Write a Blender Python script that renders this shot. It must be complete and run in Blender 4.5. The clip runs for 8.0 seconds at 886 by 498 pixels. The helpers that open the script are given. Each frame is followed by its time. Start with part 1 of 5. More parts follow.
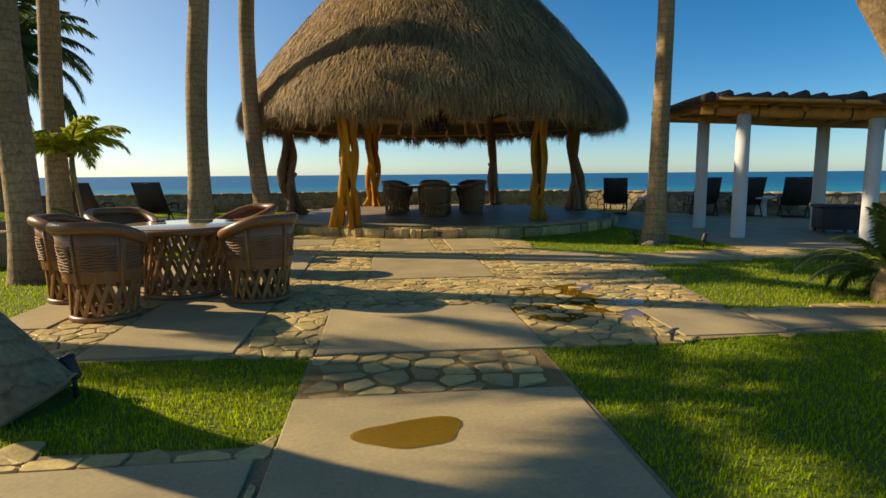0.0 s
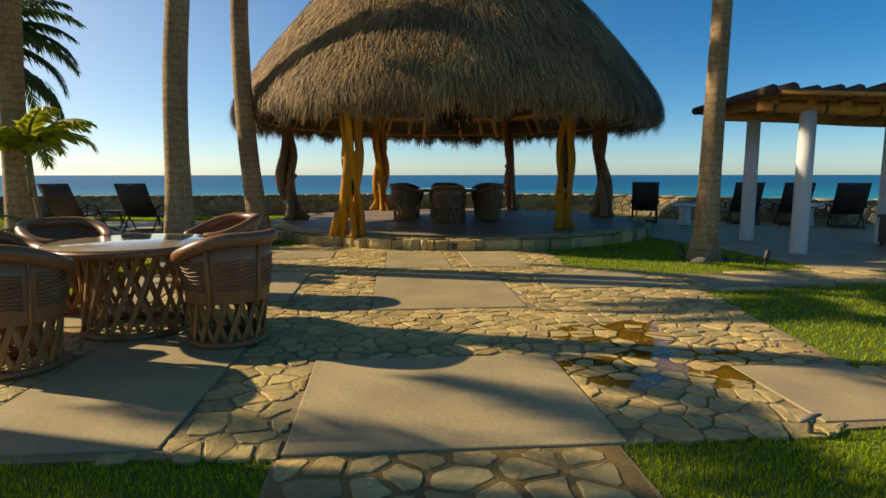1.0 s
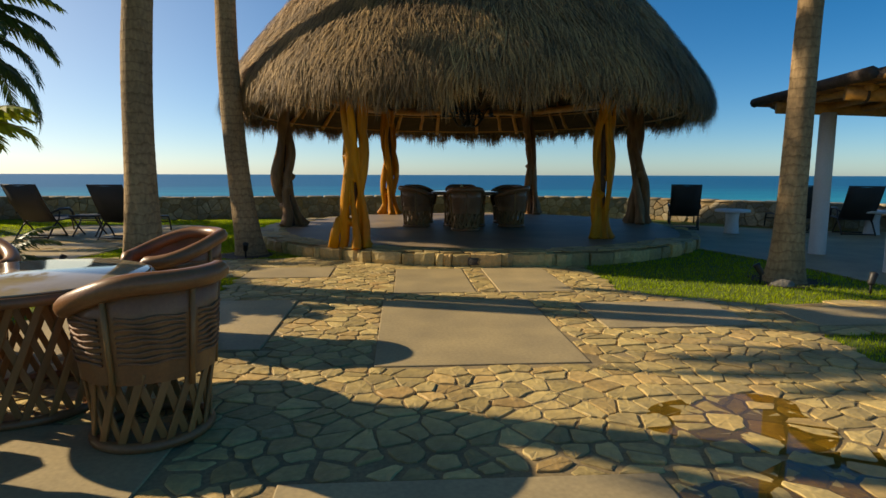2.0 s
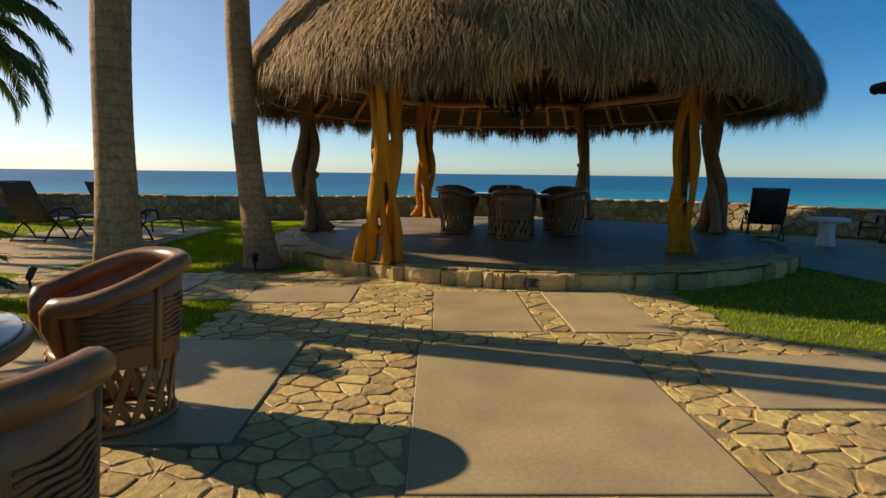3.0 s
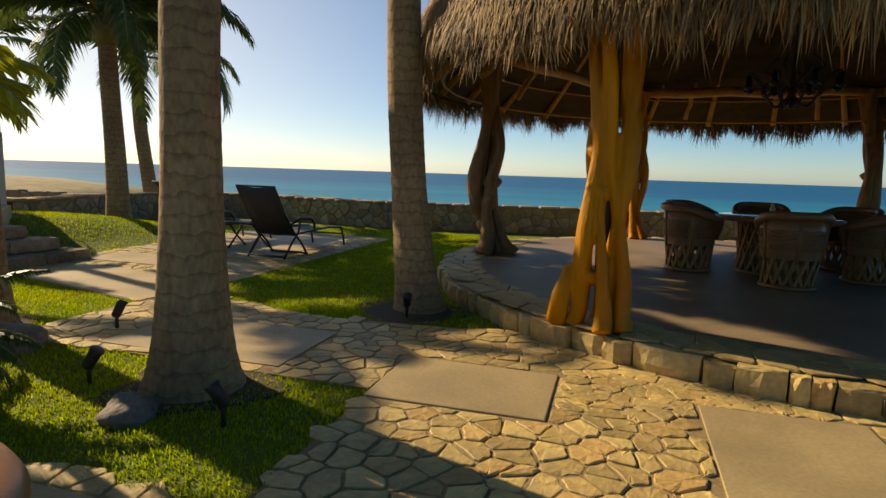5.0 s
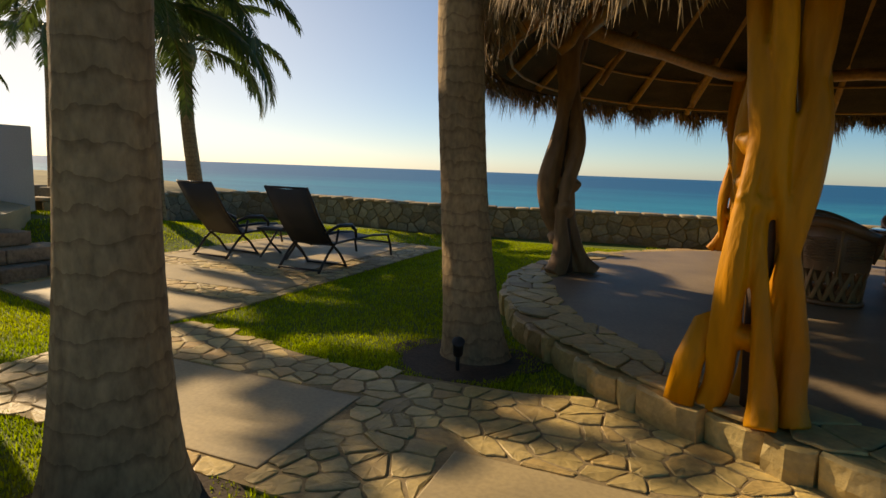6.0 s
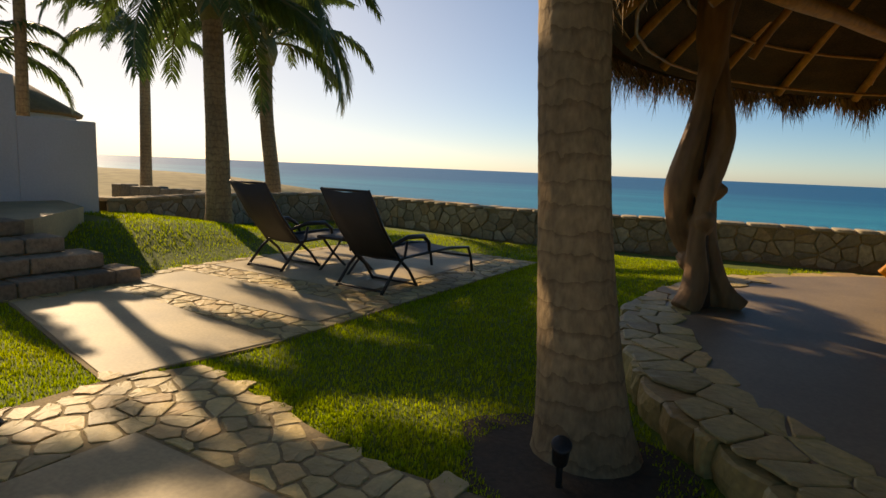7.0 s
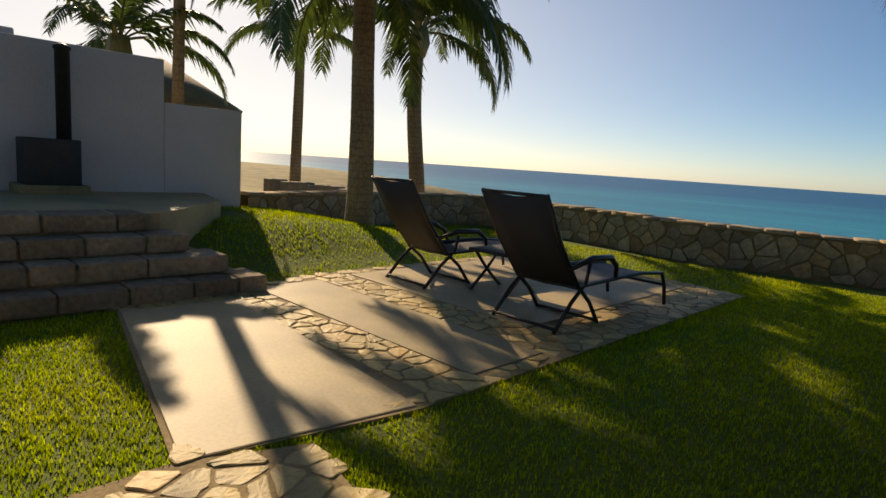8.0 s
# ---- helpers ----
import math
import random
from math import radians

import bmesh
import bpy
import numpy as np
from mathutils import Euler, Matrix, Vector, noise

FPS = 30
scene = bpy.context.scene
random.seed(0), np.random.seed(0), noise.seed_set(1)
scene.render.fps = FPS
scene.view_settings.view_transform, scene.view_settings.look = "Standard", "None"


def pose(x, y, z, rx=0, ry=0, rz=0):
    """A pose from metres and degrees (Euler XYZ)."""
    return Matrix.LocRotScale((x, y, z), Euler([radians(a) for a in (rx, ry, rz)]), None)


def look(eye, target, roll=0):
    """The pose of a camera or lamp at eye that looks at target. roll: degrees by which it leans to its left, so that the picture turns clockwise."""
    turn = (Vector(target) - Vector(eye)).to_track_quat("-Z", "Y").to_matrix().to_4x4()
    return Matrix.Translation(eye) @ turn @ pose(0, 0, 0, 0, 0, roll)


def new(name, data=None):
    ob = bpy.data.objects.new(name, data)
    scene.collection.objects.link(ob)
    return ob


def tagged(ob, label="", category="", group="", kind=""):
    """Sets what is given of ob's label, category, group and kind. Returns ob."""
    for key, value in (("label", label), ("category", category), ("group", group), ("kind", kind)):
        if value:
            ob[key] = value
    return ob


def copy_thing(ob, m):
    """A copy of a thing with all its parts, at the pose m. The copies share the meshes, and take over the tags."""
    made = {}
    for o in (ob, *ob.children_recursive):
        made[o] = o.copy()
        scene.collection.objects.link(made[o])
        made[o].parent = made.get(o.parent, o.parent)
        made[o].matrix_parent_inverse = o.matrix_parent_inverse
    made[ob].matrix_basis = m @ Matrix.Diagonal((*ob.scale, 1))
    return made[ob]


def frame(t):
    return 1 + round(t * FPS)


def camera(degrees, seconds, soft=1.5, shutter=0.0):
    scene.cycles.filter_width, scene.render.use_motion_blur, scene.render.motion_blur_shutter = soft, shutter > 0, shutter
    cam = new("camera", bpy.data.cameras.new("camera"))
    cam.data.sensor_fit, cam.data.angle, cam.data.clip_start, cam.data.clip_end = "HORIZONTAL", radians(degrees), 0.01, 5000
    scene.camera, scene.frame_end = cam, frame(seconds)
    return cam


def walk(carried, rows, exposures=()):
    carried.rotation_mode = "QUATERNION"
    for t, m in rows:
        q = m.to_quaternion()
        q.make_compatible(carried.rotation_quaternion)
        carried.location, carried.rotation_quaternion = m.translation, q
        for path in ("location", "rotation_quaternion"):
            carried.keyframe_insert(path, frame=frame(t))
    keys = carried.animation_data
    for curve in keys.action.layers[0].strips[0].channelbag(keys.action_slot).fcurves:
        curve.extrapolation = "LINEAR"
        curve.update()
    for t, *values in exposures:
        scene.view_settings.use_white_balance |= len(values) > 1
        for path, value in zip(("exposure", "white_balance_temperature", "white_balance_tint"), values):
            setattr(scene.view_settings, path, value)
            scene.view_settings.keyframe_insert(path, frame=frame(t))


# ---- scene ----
cam = camera(74.55, 8.0)
# seconds, eye x y z, yaw, pitch, roll
PATH = [
    (0.0, 0.000, 0.000, 1.243, -6.05, -7.43, 0.46),
    (0.5, 0.033, 0.681, 1.260, -5.54, -7.46, 0.15),
    (1.0, 0.039, 1.366, 1.282, -5.11, -7.35, 0.03),
    (2.5, 0.024, 3.775, 1.301, -3.36, -7.40, -0.35),
    (3.0, -0.049, 4.543, 1.299, -0.95, -7.48, -0.66),
    (3.5, -0.152, 5.221, 1.281, 5.16, -7.31, -1.09),
    (4.0, -0.255, 5.904, 1.304, 8.32, -7.42, -1.33),
    (4.5, -0.406, 6.490, 1.332, 13.05, -7.42, -1.52),
    (6.0, -1.032, 8.477, 1.358, 22.45, -7.80, -2.10),
    (6.5, -1.332, 9.193, 1.324, 27.29, -7.81, -1.99),
    (7.0, -1.618, 9.794, 1.331, 31.23, -7.94, -2.38),
    (7.5, -2.186, 10.298, 1.292, 38.48, -8.23, -3.34),
    (8.0, -2.754, 10.734, 1.255, 44.56, -8.35, -3.84),
]
walk(cam, [(t, pose(x, y, z, 90 + pitch, roll, yaw)) for t, x, y, z, yaw, pitch, roll in PATH],
     exposures=[(0.0, 0.36, 6900, 9), (2.5, 0.15, 6650, 12), (4.5, 0.22, 7400, 14), (6.0, 0.12, 7600, 16), (7.0, 0.12, 7700, 18), (8.0, 0.0, 7450, 17)])

# ---- daylight: low sun over the sea to the side, clear sky ----
SUN_AZ, SUN_EL = 71.5, 29.0          # degrees to the side of +y, degrees up
sun_dir = Vector((-math.sin(radians(SUN_AZ)) * math.cos(radians(SUN_EL)),
                  math.cos(radians(SUN_AZ)) * math.cos(radians(SUN_EL)), math.sin(radians(SUN_EL))))
world = bpy.data.worlds.new("sky")
scene.world = world
world.use_nodes = True
wn, wl = world.node_tree.nodes, world.node_tree.links
sky = wn.new("ShaderNodeTexSky")
sky.sky_type, sky.sun_disc = "NISHITA", False
sky.sun_elevation, sky.sun_rotation = radians(SUN_EL), radians(-SUN_AZ)
sky.air_density, sky.dust_density, sky.ozone_density = 0.68, 0.8, 3.5
sky.altitude = 600
rich, cool = wn.new("ShaderNodeHueSaturation"), wn.new("ShaderNodeMix")
rich.inputs["Saturation"].default_value = 1.34
cool.data_type, cool.blend_type = "RGBA", "MULTIPLY"
cool.inputs["Factor"].default_value, cool.inputs["B"].default_value = 1.0, (1.02, 1.01, 0.90, 1)
wl.new(sky.outputs["Color"], rich.inputs["Color"])
wl.new(rich.outputs["Color"], cool.inputs["A"])
# pale sea haze, thickest low down and towards the sun
way, near_sun, height = wn.new("ShaderNodeTexCoord"), wn.new("ShaderNodeVectorMath"), wn.new("ShaderNodeSeparateXYZ")
near_sun.operation, near_sun.inputs[1].default_value = "DOT_PRODUCT", sun_dir
wl.new(way.outputs["Generated"], near_sun.inputs[0]), wl.new(way.outputs["Generated"], height.inputs["Vector"])
half, glow, low, haze = (wn.new(k) for k in ("ShaderNodeMapRange", "ShaderNodeMath", "ShaderNodeMapRange", "ShaderNodeMath"))
half.inputs["From Min"].default_value = -1.0
wl.new(near_sun.outputs["Value"], half.inputs["Value"])
glow.operation, glow.inputs[1].default_value = "POWER", 6.5
wl.new(half.outputs["Result"], glow.inputs[0])
low.interpolation_type = "SMOOTHSTEP"
low.inputs["From Min"].default_value, low.inputs["From Max"].default_value = 0.02, 0.55
low.inputs["To Min"].default_value, low.inputs["To Max"].default_value = 1.0, 0.15
wl.new(height.outputs["Z"], low.inputs["Value"])
haze.operation, haze.use_clamp = "MULTIPLY", True
wl.new(glow.outputs["Value"], haze.inputs[0]), wl.new(low.outputs["Result"], haze.inputs[1])
veil = wn.new("ShaderNodeMix")
veil.data_type, veil.inputs["B"].default_value = "RGBA", (7.6, 7.5, 6.9, 1)
wl.new(haze.outputs["Value"], veil.inputs["Factor"]), wl.new(cool.outputs["Result"], veil.inputs["A"])
wl.new(veil.outputs["Result"], wn["Background"].inputs["Color"])
wn["Background"].inputs["Strength"].default_value = 0.122
sun = new("sun", bpy.data.lights.new("sun", "SUN"))
sun.data.energy, sun.data.angle, sun.data.color = 5.0, radians(0.6), (1.0, 0.85, 0.60)
sun.matrix_world = look(sun_dir * 60, (0, 0, 0))

# ---- materials ----
def surf(name, c1, c2, rough=0.7, coarse=1.5, fine=30.0, bump=0.3, metal=0.0, rand=0.0, stretch=(1, 1, 1), spread=0.25,
         depth=0.01, island=0.0, spec=0.5, translucent=0.0, tint=None):
    """Two-scale noise paint: c1 and c2 mix over metres, fine grain darkens and lifts the surface."""
    m = bpy.data.materials.new(name)
    m.use_nodes = True
    n, l = m.node_tree.nodes, m.node_tree.links
    b = n["Principled BSDF"]
    tc = n.new("ShaderNodeTexCoord")
    mp = n.new("ShaderNodeMapping")
    mp.inputs["Scale"].default_value = stretch
    l.new(tc.outputs["Object"], mp.inputs["Vector"])
    vec = mp.outputs["Vector"]
    n1, n2 = n.new("ShaderNodeTexNoise"), n.new("ShaderNodeTexNoise")
    n1.inputs["Scale"].default_value, n1.inputs["Detail"].default_value = coarse, 5
    n2.inputs["Scale"].default_value, n2.inputs["Detail"].default_value = fine, 4
    for q in (n1, n2):
        l.new(vec, q.inputs["Vector"])
    ramp = n.new("ShaderNodeMapRange")
    ramp.inputs["From Min"].default_value, ramp.inputs["From Max"].default_value = 0.32, 0.68
    l.new(n1.outputs["Fac"], ramp.inputs["Value"])
    mix = n.new("ShaderNodeMix")
    mix.data_type = "RGBA"
    mix.inputs["A"].default_value, mix.inputs["B"].default_value = (*c1, 1), (*c2, 1)
    l.new(ramp.outputs["Result"], mix.inputs["Factor"])
    gr = n.new("ShaderNodeMapRange")
    gr.inputs["From Min"].default_value, gr.inputs["From Max"].default_value = 0.25, 0.75
    gr.inputs["To Min"].default_value, gr.inputs["To Max"].default_value = 1 - spread, 1 + spread
    l.new(n2.outputs["Fac"], gr.inputs["Value"])
    value = gr.outputs["Result"]
    for amount, node, socket in ((rand, "ShaderNodeObjectInfo", "Random"), (island, "ShaderNodeNewGeometry", "Random Per Island")):
        if amount:
            oi = n.new(node)
            r = n.new("ShaderNodeMapRange")
            r.inputs["To Min"].default_value, r.inputs["To Max"].default_value = 1 - amount, 1 + amount
            l.new(oi.outputs[socket], r.inputs["Value"])
            mm = n.new("ShaderNodeMath")
            mm.operation = "MULTIPLY"
            l.new(value, mm.inputs[0]), l.new(r.outputs["Result"], mm.inputs[1])
            value = mm.outputs["Value"]
    colour = mix.outputs["Result"]
    if tint:                                                  # some of the pieces carry another hue
        oi = n.new("ShaderNodeObjectInfo" if rand else "ShaderNodeNewGeometry")
        mul, fr, r = n.new("ShaderNodeMath"), n.new("ShaderNodeMath"), n.new("ShaderNodeMapRange")
        mul.operation, mul.inputs[1].default_value, fr.operation = "MULTIPLY", 7.3, "FRACT"
        l.new(oi.outputs["Random" if rand else "Random Per Island"], mul.inputs[0]), l.new(mul.outputs["Value"], fr.inputs[0])
        r.inputs["From Min"].default_value, r.inputs["From Max"].default_value, r.inputs["To Max"].default_value = 0.6, 0.95, 0.7
        l.new(fr.outputs["Value"], r.inputs["Value"])
        mt = n.new("ShaderNodeMix")
        mt.data_type = "RGBA"
        mt.inputs["B"].default_value = (*tint, 1)
        l.new(colour, mt.inputs["A"]), l.new(r.outputs["Result"], mt.inputs["Factor"])
        colour = mt.outputs["Result"]
    hsv = n.new("ShaderNodeHueSaturation")
    l.new(colour, hsv.inputs["Color"]), l.new(value, hsv.inputs["Value"])
    l.new(hsv.outputs["Color"], b.inputs["Base Color"])
    b.inputs["Roughness"].default_value, b.inputs["Metallic"].default_value = rough, metal
    b.inputs["Specular IOR Level"].default_value = spec
    if bump:
        bp = n.new("ShaderNodeBump")
        bp.inputs["Strength"].default_value, bp.inputs["Distance"].default_value = bump, depth
        l.new(n2.outputs["Fac"], bp.inputs["Height"]), l.new(bp.outputs["Normal"], b.inputs["Normal"])
    if translucent:
        tr, ms = n.new("ShaderNodeBsdfTranslucent"), n.new("ShaderNodeMixShader")
        l.new(hsv.outputs["Color"], tr.inputs["Color"])
        ms.inputs["Fac"].default_value = translucent
        l.new(b.outputs["BSDF"], ms.inputs[1]), l.new(tr.outputs["BSDF"], ms.inputs[2])
        l.new(ms.outputs["Shader"], n["Material Output"].inputs["Surface"])
    return m


M_GRASS = surf("turf", (0.095, 0.135, 0.006), (0.13, 0.165, 0.008), 0.9, 1.2, 45, 0.6, spread=0.35, depth=0.02)
M_BLADE = surf("grass_blade", (0.29, 0.39, 0.004), (0.42, 0.47, 0.006), 0.6, 0.9, 6, 0, island=0.4, translucent=0.55, spec=0.25)
M_SAND = surf("beach_sand", (0.42, 0.33, 0.16), (0.34, 0.28, 0.13), 0.95, 0.08, 1.5, 0.4, depth=0.1)
M_CONC = surf("broomed_concrete", (0.47, 0.355, 0.175), (0.33, 0.255, 0.135), 0.6, 1.7, 42, 0.2, spread=0.14, depth=0.004, rand=0.06)
M_FLAG = surf("flagstone", (0.58, 0.42, 0.145), (0.39, 0.29, 0.12), 0.6, 3.0, 26, 0.5, spread=0.22, depth=0.014, rand=0.3, tint=(0.50, 0.30, 0.10))
M_MORTAR = surf("sandy_mortar", (0.36, 0.26, 0.12), (0.22, 0.16, 0.075), 0.9, 2.5, 50, 0.4)
M_WALLST = surf("wall_stone", (0.40, 0.32, 0.19), (0.27, 0.225, 0.15), 0.85, 2.2, 18, 0.7, spread=0.3, depth=0.02, rand=0.28, tint=(0.36, 0.22, 0.08))
M_THATCH = surf("dry_palm_thatch", (0.40, 0.245, 0.085), (0.19, 0.115, 0.043), 0.75, 1.0, 22, 0.5, island=0.7, spread=0.3)
# roof shade is put into this colour, far darker than the outer thatch
M_UNDER = surf("thatch_underside_shade", (0.085, 0.05, 0.02), (0.048, 0.029, 0.012), 0.9, 2.0, 30, 0.6, stretch=(1, 1, 4), spread=0.35, depth=0.02)
M_POST = surf("varnished_trunk", (0.62, 0.27, 0.001), (0.38, 0.13, 0.001), 0.5, 3.0, 12, 0.6, stretch=(1, 1, 0.22), spread=0.32, depth=0.03, spec=0.22)
# near-black brown that stands for shade inside the trunk gaps
M_GAP_SHADE = surf("dark_gap_shade", (0.05, 0.025, 0.012), (0.09, 0.045, 0.02), 0.7, 6, 30, 0.5)
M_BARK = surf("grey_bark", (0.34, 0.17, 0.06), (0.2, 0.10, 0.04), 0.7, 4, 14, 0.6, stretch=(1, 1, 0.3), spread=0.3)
M_SLAB = surf("weathered_bark_slab", (0.11, 0.07, 0.045), (0.06, 0.04, 0.028), 0.85, 4, 24, 0.7, spread=0.3, depth=0.02)
M_POLE = surf("peeled_pole", (0.55, 0.27, 0.045), (0.40, 0.18, 0.03), 0.5, 4, 20, 0.3, stretch=(1, 1, 1), spread=0.25)


def palm_bark():
    """Ringed bark: ragged leaf scars round the trunk, fibres up and down, weathered blotches."""
    m = surf("palm_bark", (0.42, 0.28, 0.135), (0.23, 0.15, 0.072), 0.92, 2.2, 30, 0.7, stretch=(1, 1, 0.5), spread=0.34, depth=0.012)
    n, l = m.node_tree.nodes, m.node_tree.links
    b = n["Principled BSDF"]
    tc, wave = n.new("ShaderNodeTexCoord"), n.new("ShaderNodeTexWave")
    wave.wave_type, wave.bands_direction, wave.wave_profile = "BANDS", "Z", "SAW"
    wave.inputs["Scale"].default_value, wave.inputs["Distortion"].default_value = 2.8, 4.0
    wave.inputs["Detail"].default_value, wave.inputs["Detail Scale"].default_value = 6, 3.0
    l.new(tc.outputs["Object"], wave.inputs["Vector"])
    old = b.inputs["Base Color"].links[0].from_socket
    dark, ramp = n.new("ShaderNodeMix"), n.new("ShaderNodeMapRange")
    dark.data_type, dark.blend_type = "RGBA", "MULTIPLY"
    ramp.inputs["From Min"].default_value, ramp.inputs["From Max"].default_value = 0.72, 1.0
    ramp.inputs["To Max"].default_value = 0.6
    l.new(wave.outputs["Fac"], ramp.inputs["Value"])
    dark.inputs["B"].default_value = (0.42, 0.34, 0.28, 1)
    l.new(ramp.outputs["Result"], dark.inputs["Factor"]), l.new(old, dark.inputs["A"])
    l.new(dark.outputs["Result"], b.inputs["Base Color"])
    first = b.inputs["Normal"].links[0].from_node
    rings = n.new("ShaderNodeBump")
    rings.inputs["Strength"].default_value, rings.inputs["Distance"].default_value, rings.invert = 0.4, 0.015, True
    l.new(wave.outputs["Fac"], rings.inputs["Height"]), l.new(first.outputs["Normal"], rings.inputs["Normal"])
    l.new(rings.outputs["Normal"], b.inputs["Normal"])
    return m


M_PALM = palm_bark()
M_FROND = surf("palm_leaflet", (0.055, 0.10, 0.018), (0.09, 0.13, 0.025), 0.45, 0.8, 8, 0, island=0.25, translucent=0.35)
M_FROND_Y = surf("young_palm_leaflet", (0.30, 0.38, 0.02), (0.44, 0.42, 0.03), 0.45, 1.5, 8, 0, island=0.25, translucent=0.4)
M_STALK = surf("frond_stalk", (0.16, 0.16, 0.045), (0.22, 0.18, 0.06), 0.6, 3, 20, 0.2)
M_LEATHER = surf("tanned_pigskin", (0.30, 0.135, 0.045), (0.21, 0.09, 0.032), 0.38, 4, 70, 0.25, spread=0.14, depth=0.003)
M_CANE = surf("cedar_strip", (0.36, 0.18, 0.05), (0.25, 0.115, 0.035), 0.55, 5, 25, 0.35, stretch=(1, 1, 0.3), rand=0.2, depth=0.004)
M_ROPE = surf("woven_cord", (0.27, 0.125, 0.05), (0.20, 0.09, 0.036), 0.6, 8, 60, 0.4)
M_TOP = surf("pale_hide_tabletop", (0.44, 0.35, 0.22), (0.38, 0.30, 0.19), 0.06, 3, 30, 0.05, spread=0.06)
M_STUCCO = surf("white_stucco", (0.72, 0.70, 0.68), (0.62, 0.60, 0.58), 0.9, 1.0, 40, 0.3, spread=0.06, depth=0.006)
# white stucco greyed in its colour for the building's shaded face
M_WALL = surf("shaded_stucco", (0.64, 0.58, 0.55), (0.55, 0.50, 0.475), 0.92, 0.7, 40, 0.3, spread=0.07, depth=0.006, spec=0.2)
# brown stone, darkened further in its colour for the shade on the risers
M_STEP = surf("shaded_brown_step_stone", (0.35, 0.265, 0.17), (0.23, 0.175, 0.115), 0.85, 3.0, 22, 0.7, spread=0.28, depth=0.02, rand=0.2, spec=0.2)
M_IRON = surf("black_iron", (0.018, 0.017, 0.016), (0.03, 0.027, 0.024), 0.5, 6, 40, 0.2)
M_SLING = surf("dark_sling_fabric", (0.035, 0.032, 0.03), (0.05, 0.045, 0.042), 0.7, 2, 250, 0.3, spread=0.3, depth=0.002)
M_ALU = surf("bronze_tube", (0.05, 0.04, 0.033), (0.07, 0.055, 0.045), 0.4, 3, 40, 0.1, metal=0.6)
M_RATTAN = surf("dark_wicker", (0.035, 0.026, 0.02), (0.055, 0.04, 0.03), 0.6, 3, 90, 0.6, spread=0.4)
M_SOIL = surf("damp_soil", (0.06, 0.042, 0.025), (0.09, 0.06, 0.035), 0.95, 3, 40, 0.7)
M_ROCK = surf("granite_boulder", (0.24, 0.21, 0.165), (0.16, 0.14, 0.11), 0.85, 3, 25, 0.8, spread=0.3, depth=0.02)


def glossy(name, color, rough, spec=0.5, trans=0.0):
    m = bpy.data.materials.new(name)
    m.use_nodes = True
    b = m.node_tree.nodes["Principled BSDF"]
    b.inputs["Base Color"].default_value, b.inputs["Roughness"].default_value = (*color, 1), rough
    b.inputs["Specular IOR Level"].default_value, b.inputs["Transmission Weight"].default_value = spec, trans
    return m


M_GLASS = glossy("table_glass", (0.75, 0.9, 0.88), 0.03, 0.5, 0.85)
M_LENS = glossy("lamp_lens", (0.5, 0.5, 0.48), 0.1)
M_PUDDLE = glossy("standing_water", (0.62, 0.43, 0.06), 0.03, 0.5, 0.9)


# ---- mesh helpers ----
def part(name, bm, material, parent=None, label="", m=None, smooth=True):
    """Links a bmesh as one mesh object, under a thing where one is given."""
    me = bpy.data.meshes.new(name)
    bm.to_mesh(me)
    bm.free()
    return put(name, me, material, parent, label, m, smooth)


def put(name, me, material=None, parent=None, label="", m=None, smooth=True):
    if material is not None and not me.materials:
        me.materials.append(material)
    if smooth:
        me.polygons.foreach_set("use_smooth", [True] * len(me.polygons))
    ob = new(name, me)
    if m is not None:
        ob.matrix_basis = m
    if parent is not None:
        ob.parent = parent
    return tagged(ob, label)


def thing(name, label, category, m=None, group="", kind=""):
    ob = new(name)
    ob.empty_display_size = 0.1
    if m is not None:
        ob.matrix_basis = m
    return tagged(ob, label, category, group, kind)


def raw(name, verts, faces):
    me = bpy.data.meshes.new(name)
    me.from_pydata(verts, [], faces)
    me.update()
    return me


def box(bm, x0, x1, y0, y1, z0, z1, bevel=0.0, m=None):
    r = bmesh.ops.create_cube(bm, size=1)
    vs = r["verts"]
    for v in vs:
        v.co = Vector((x0 + (v.co.x + 0.5) * (x1 - x0), y0 + (v.co.y + 0.5) * (y1 - y0), z0 + (v.co.z + 0.5) * (z1 - z0)))
    if bevel:
        es = list({e for v in vs for e in v.link_edges})
        r2 = bmesh.ops.bevel(bm, geom=es, offset=bevel, segments=2, affect="EDGES", profile=0.6)
        vs = list({v for f in r2["faces"] for v in f.verts} | {v for v in vs if v.is_valid})
    if m is not None:
        bmesh.ops.transform(bm, matrix=m, verts=vs)
    return bm


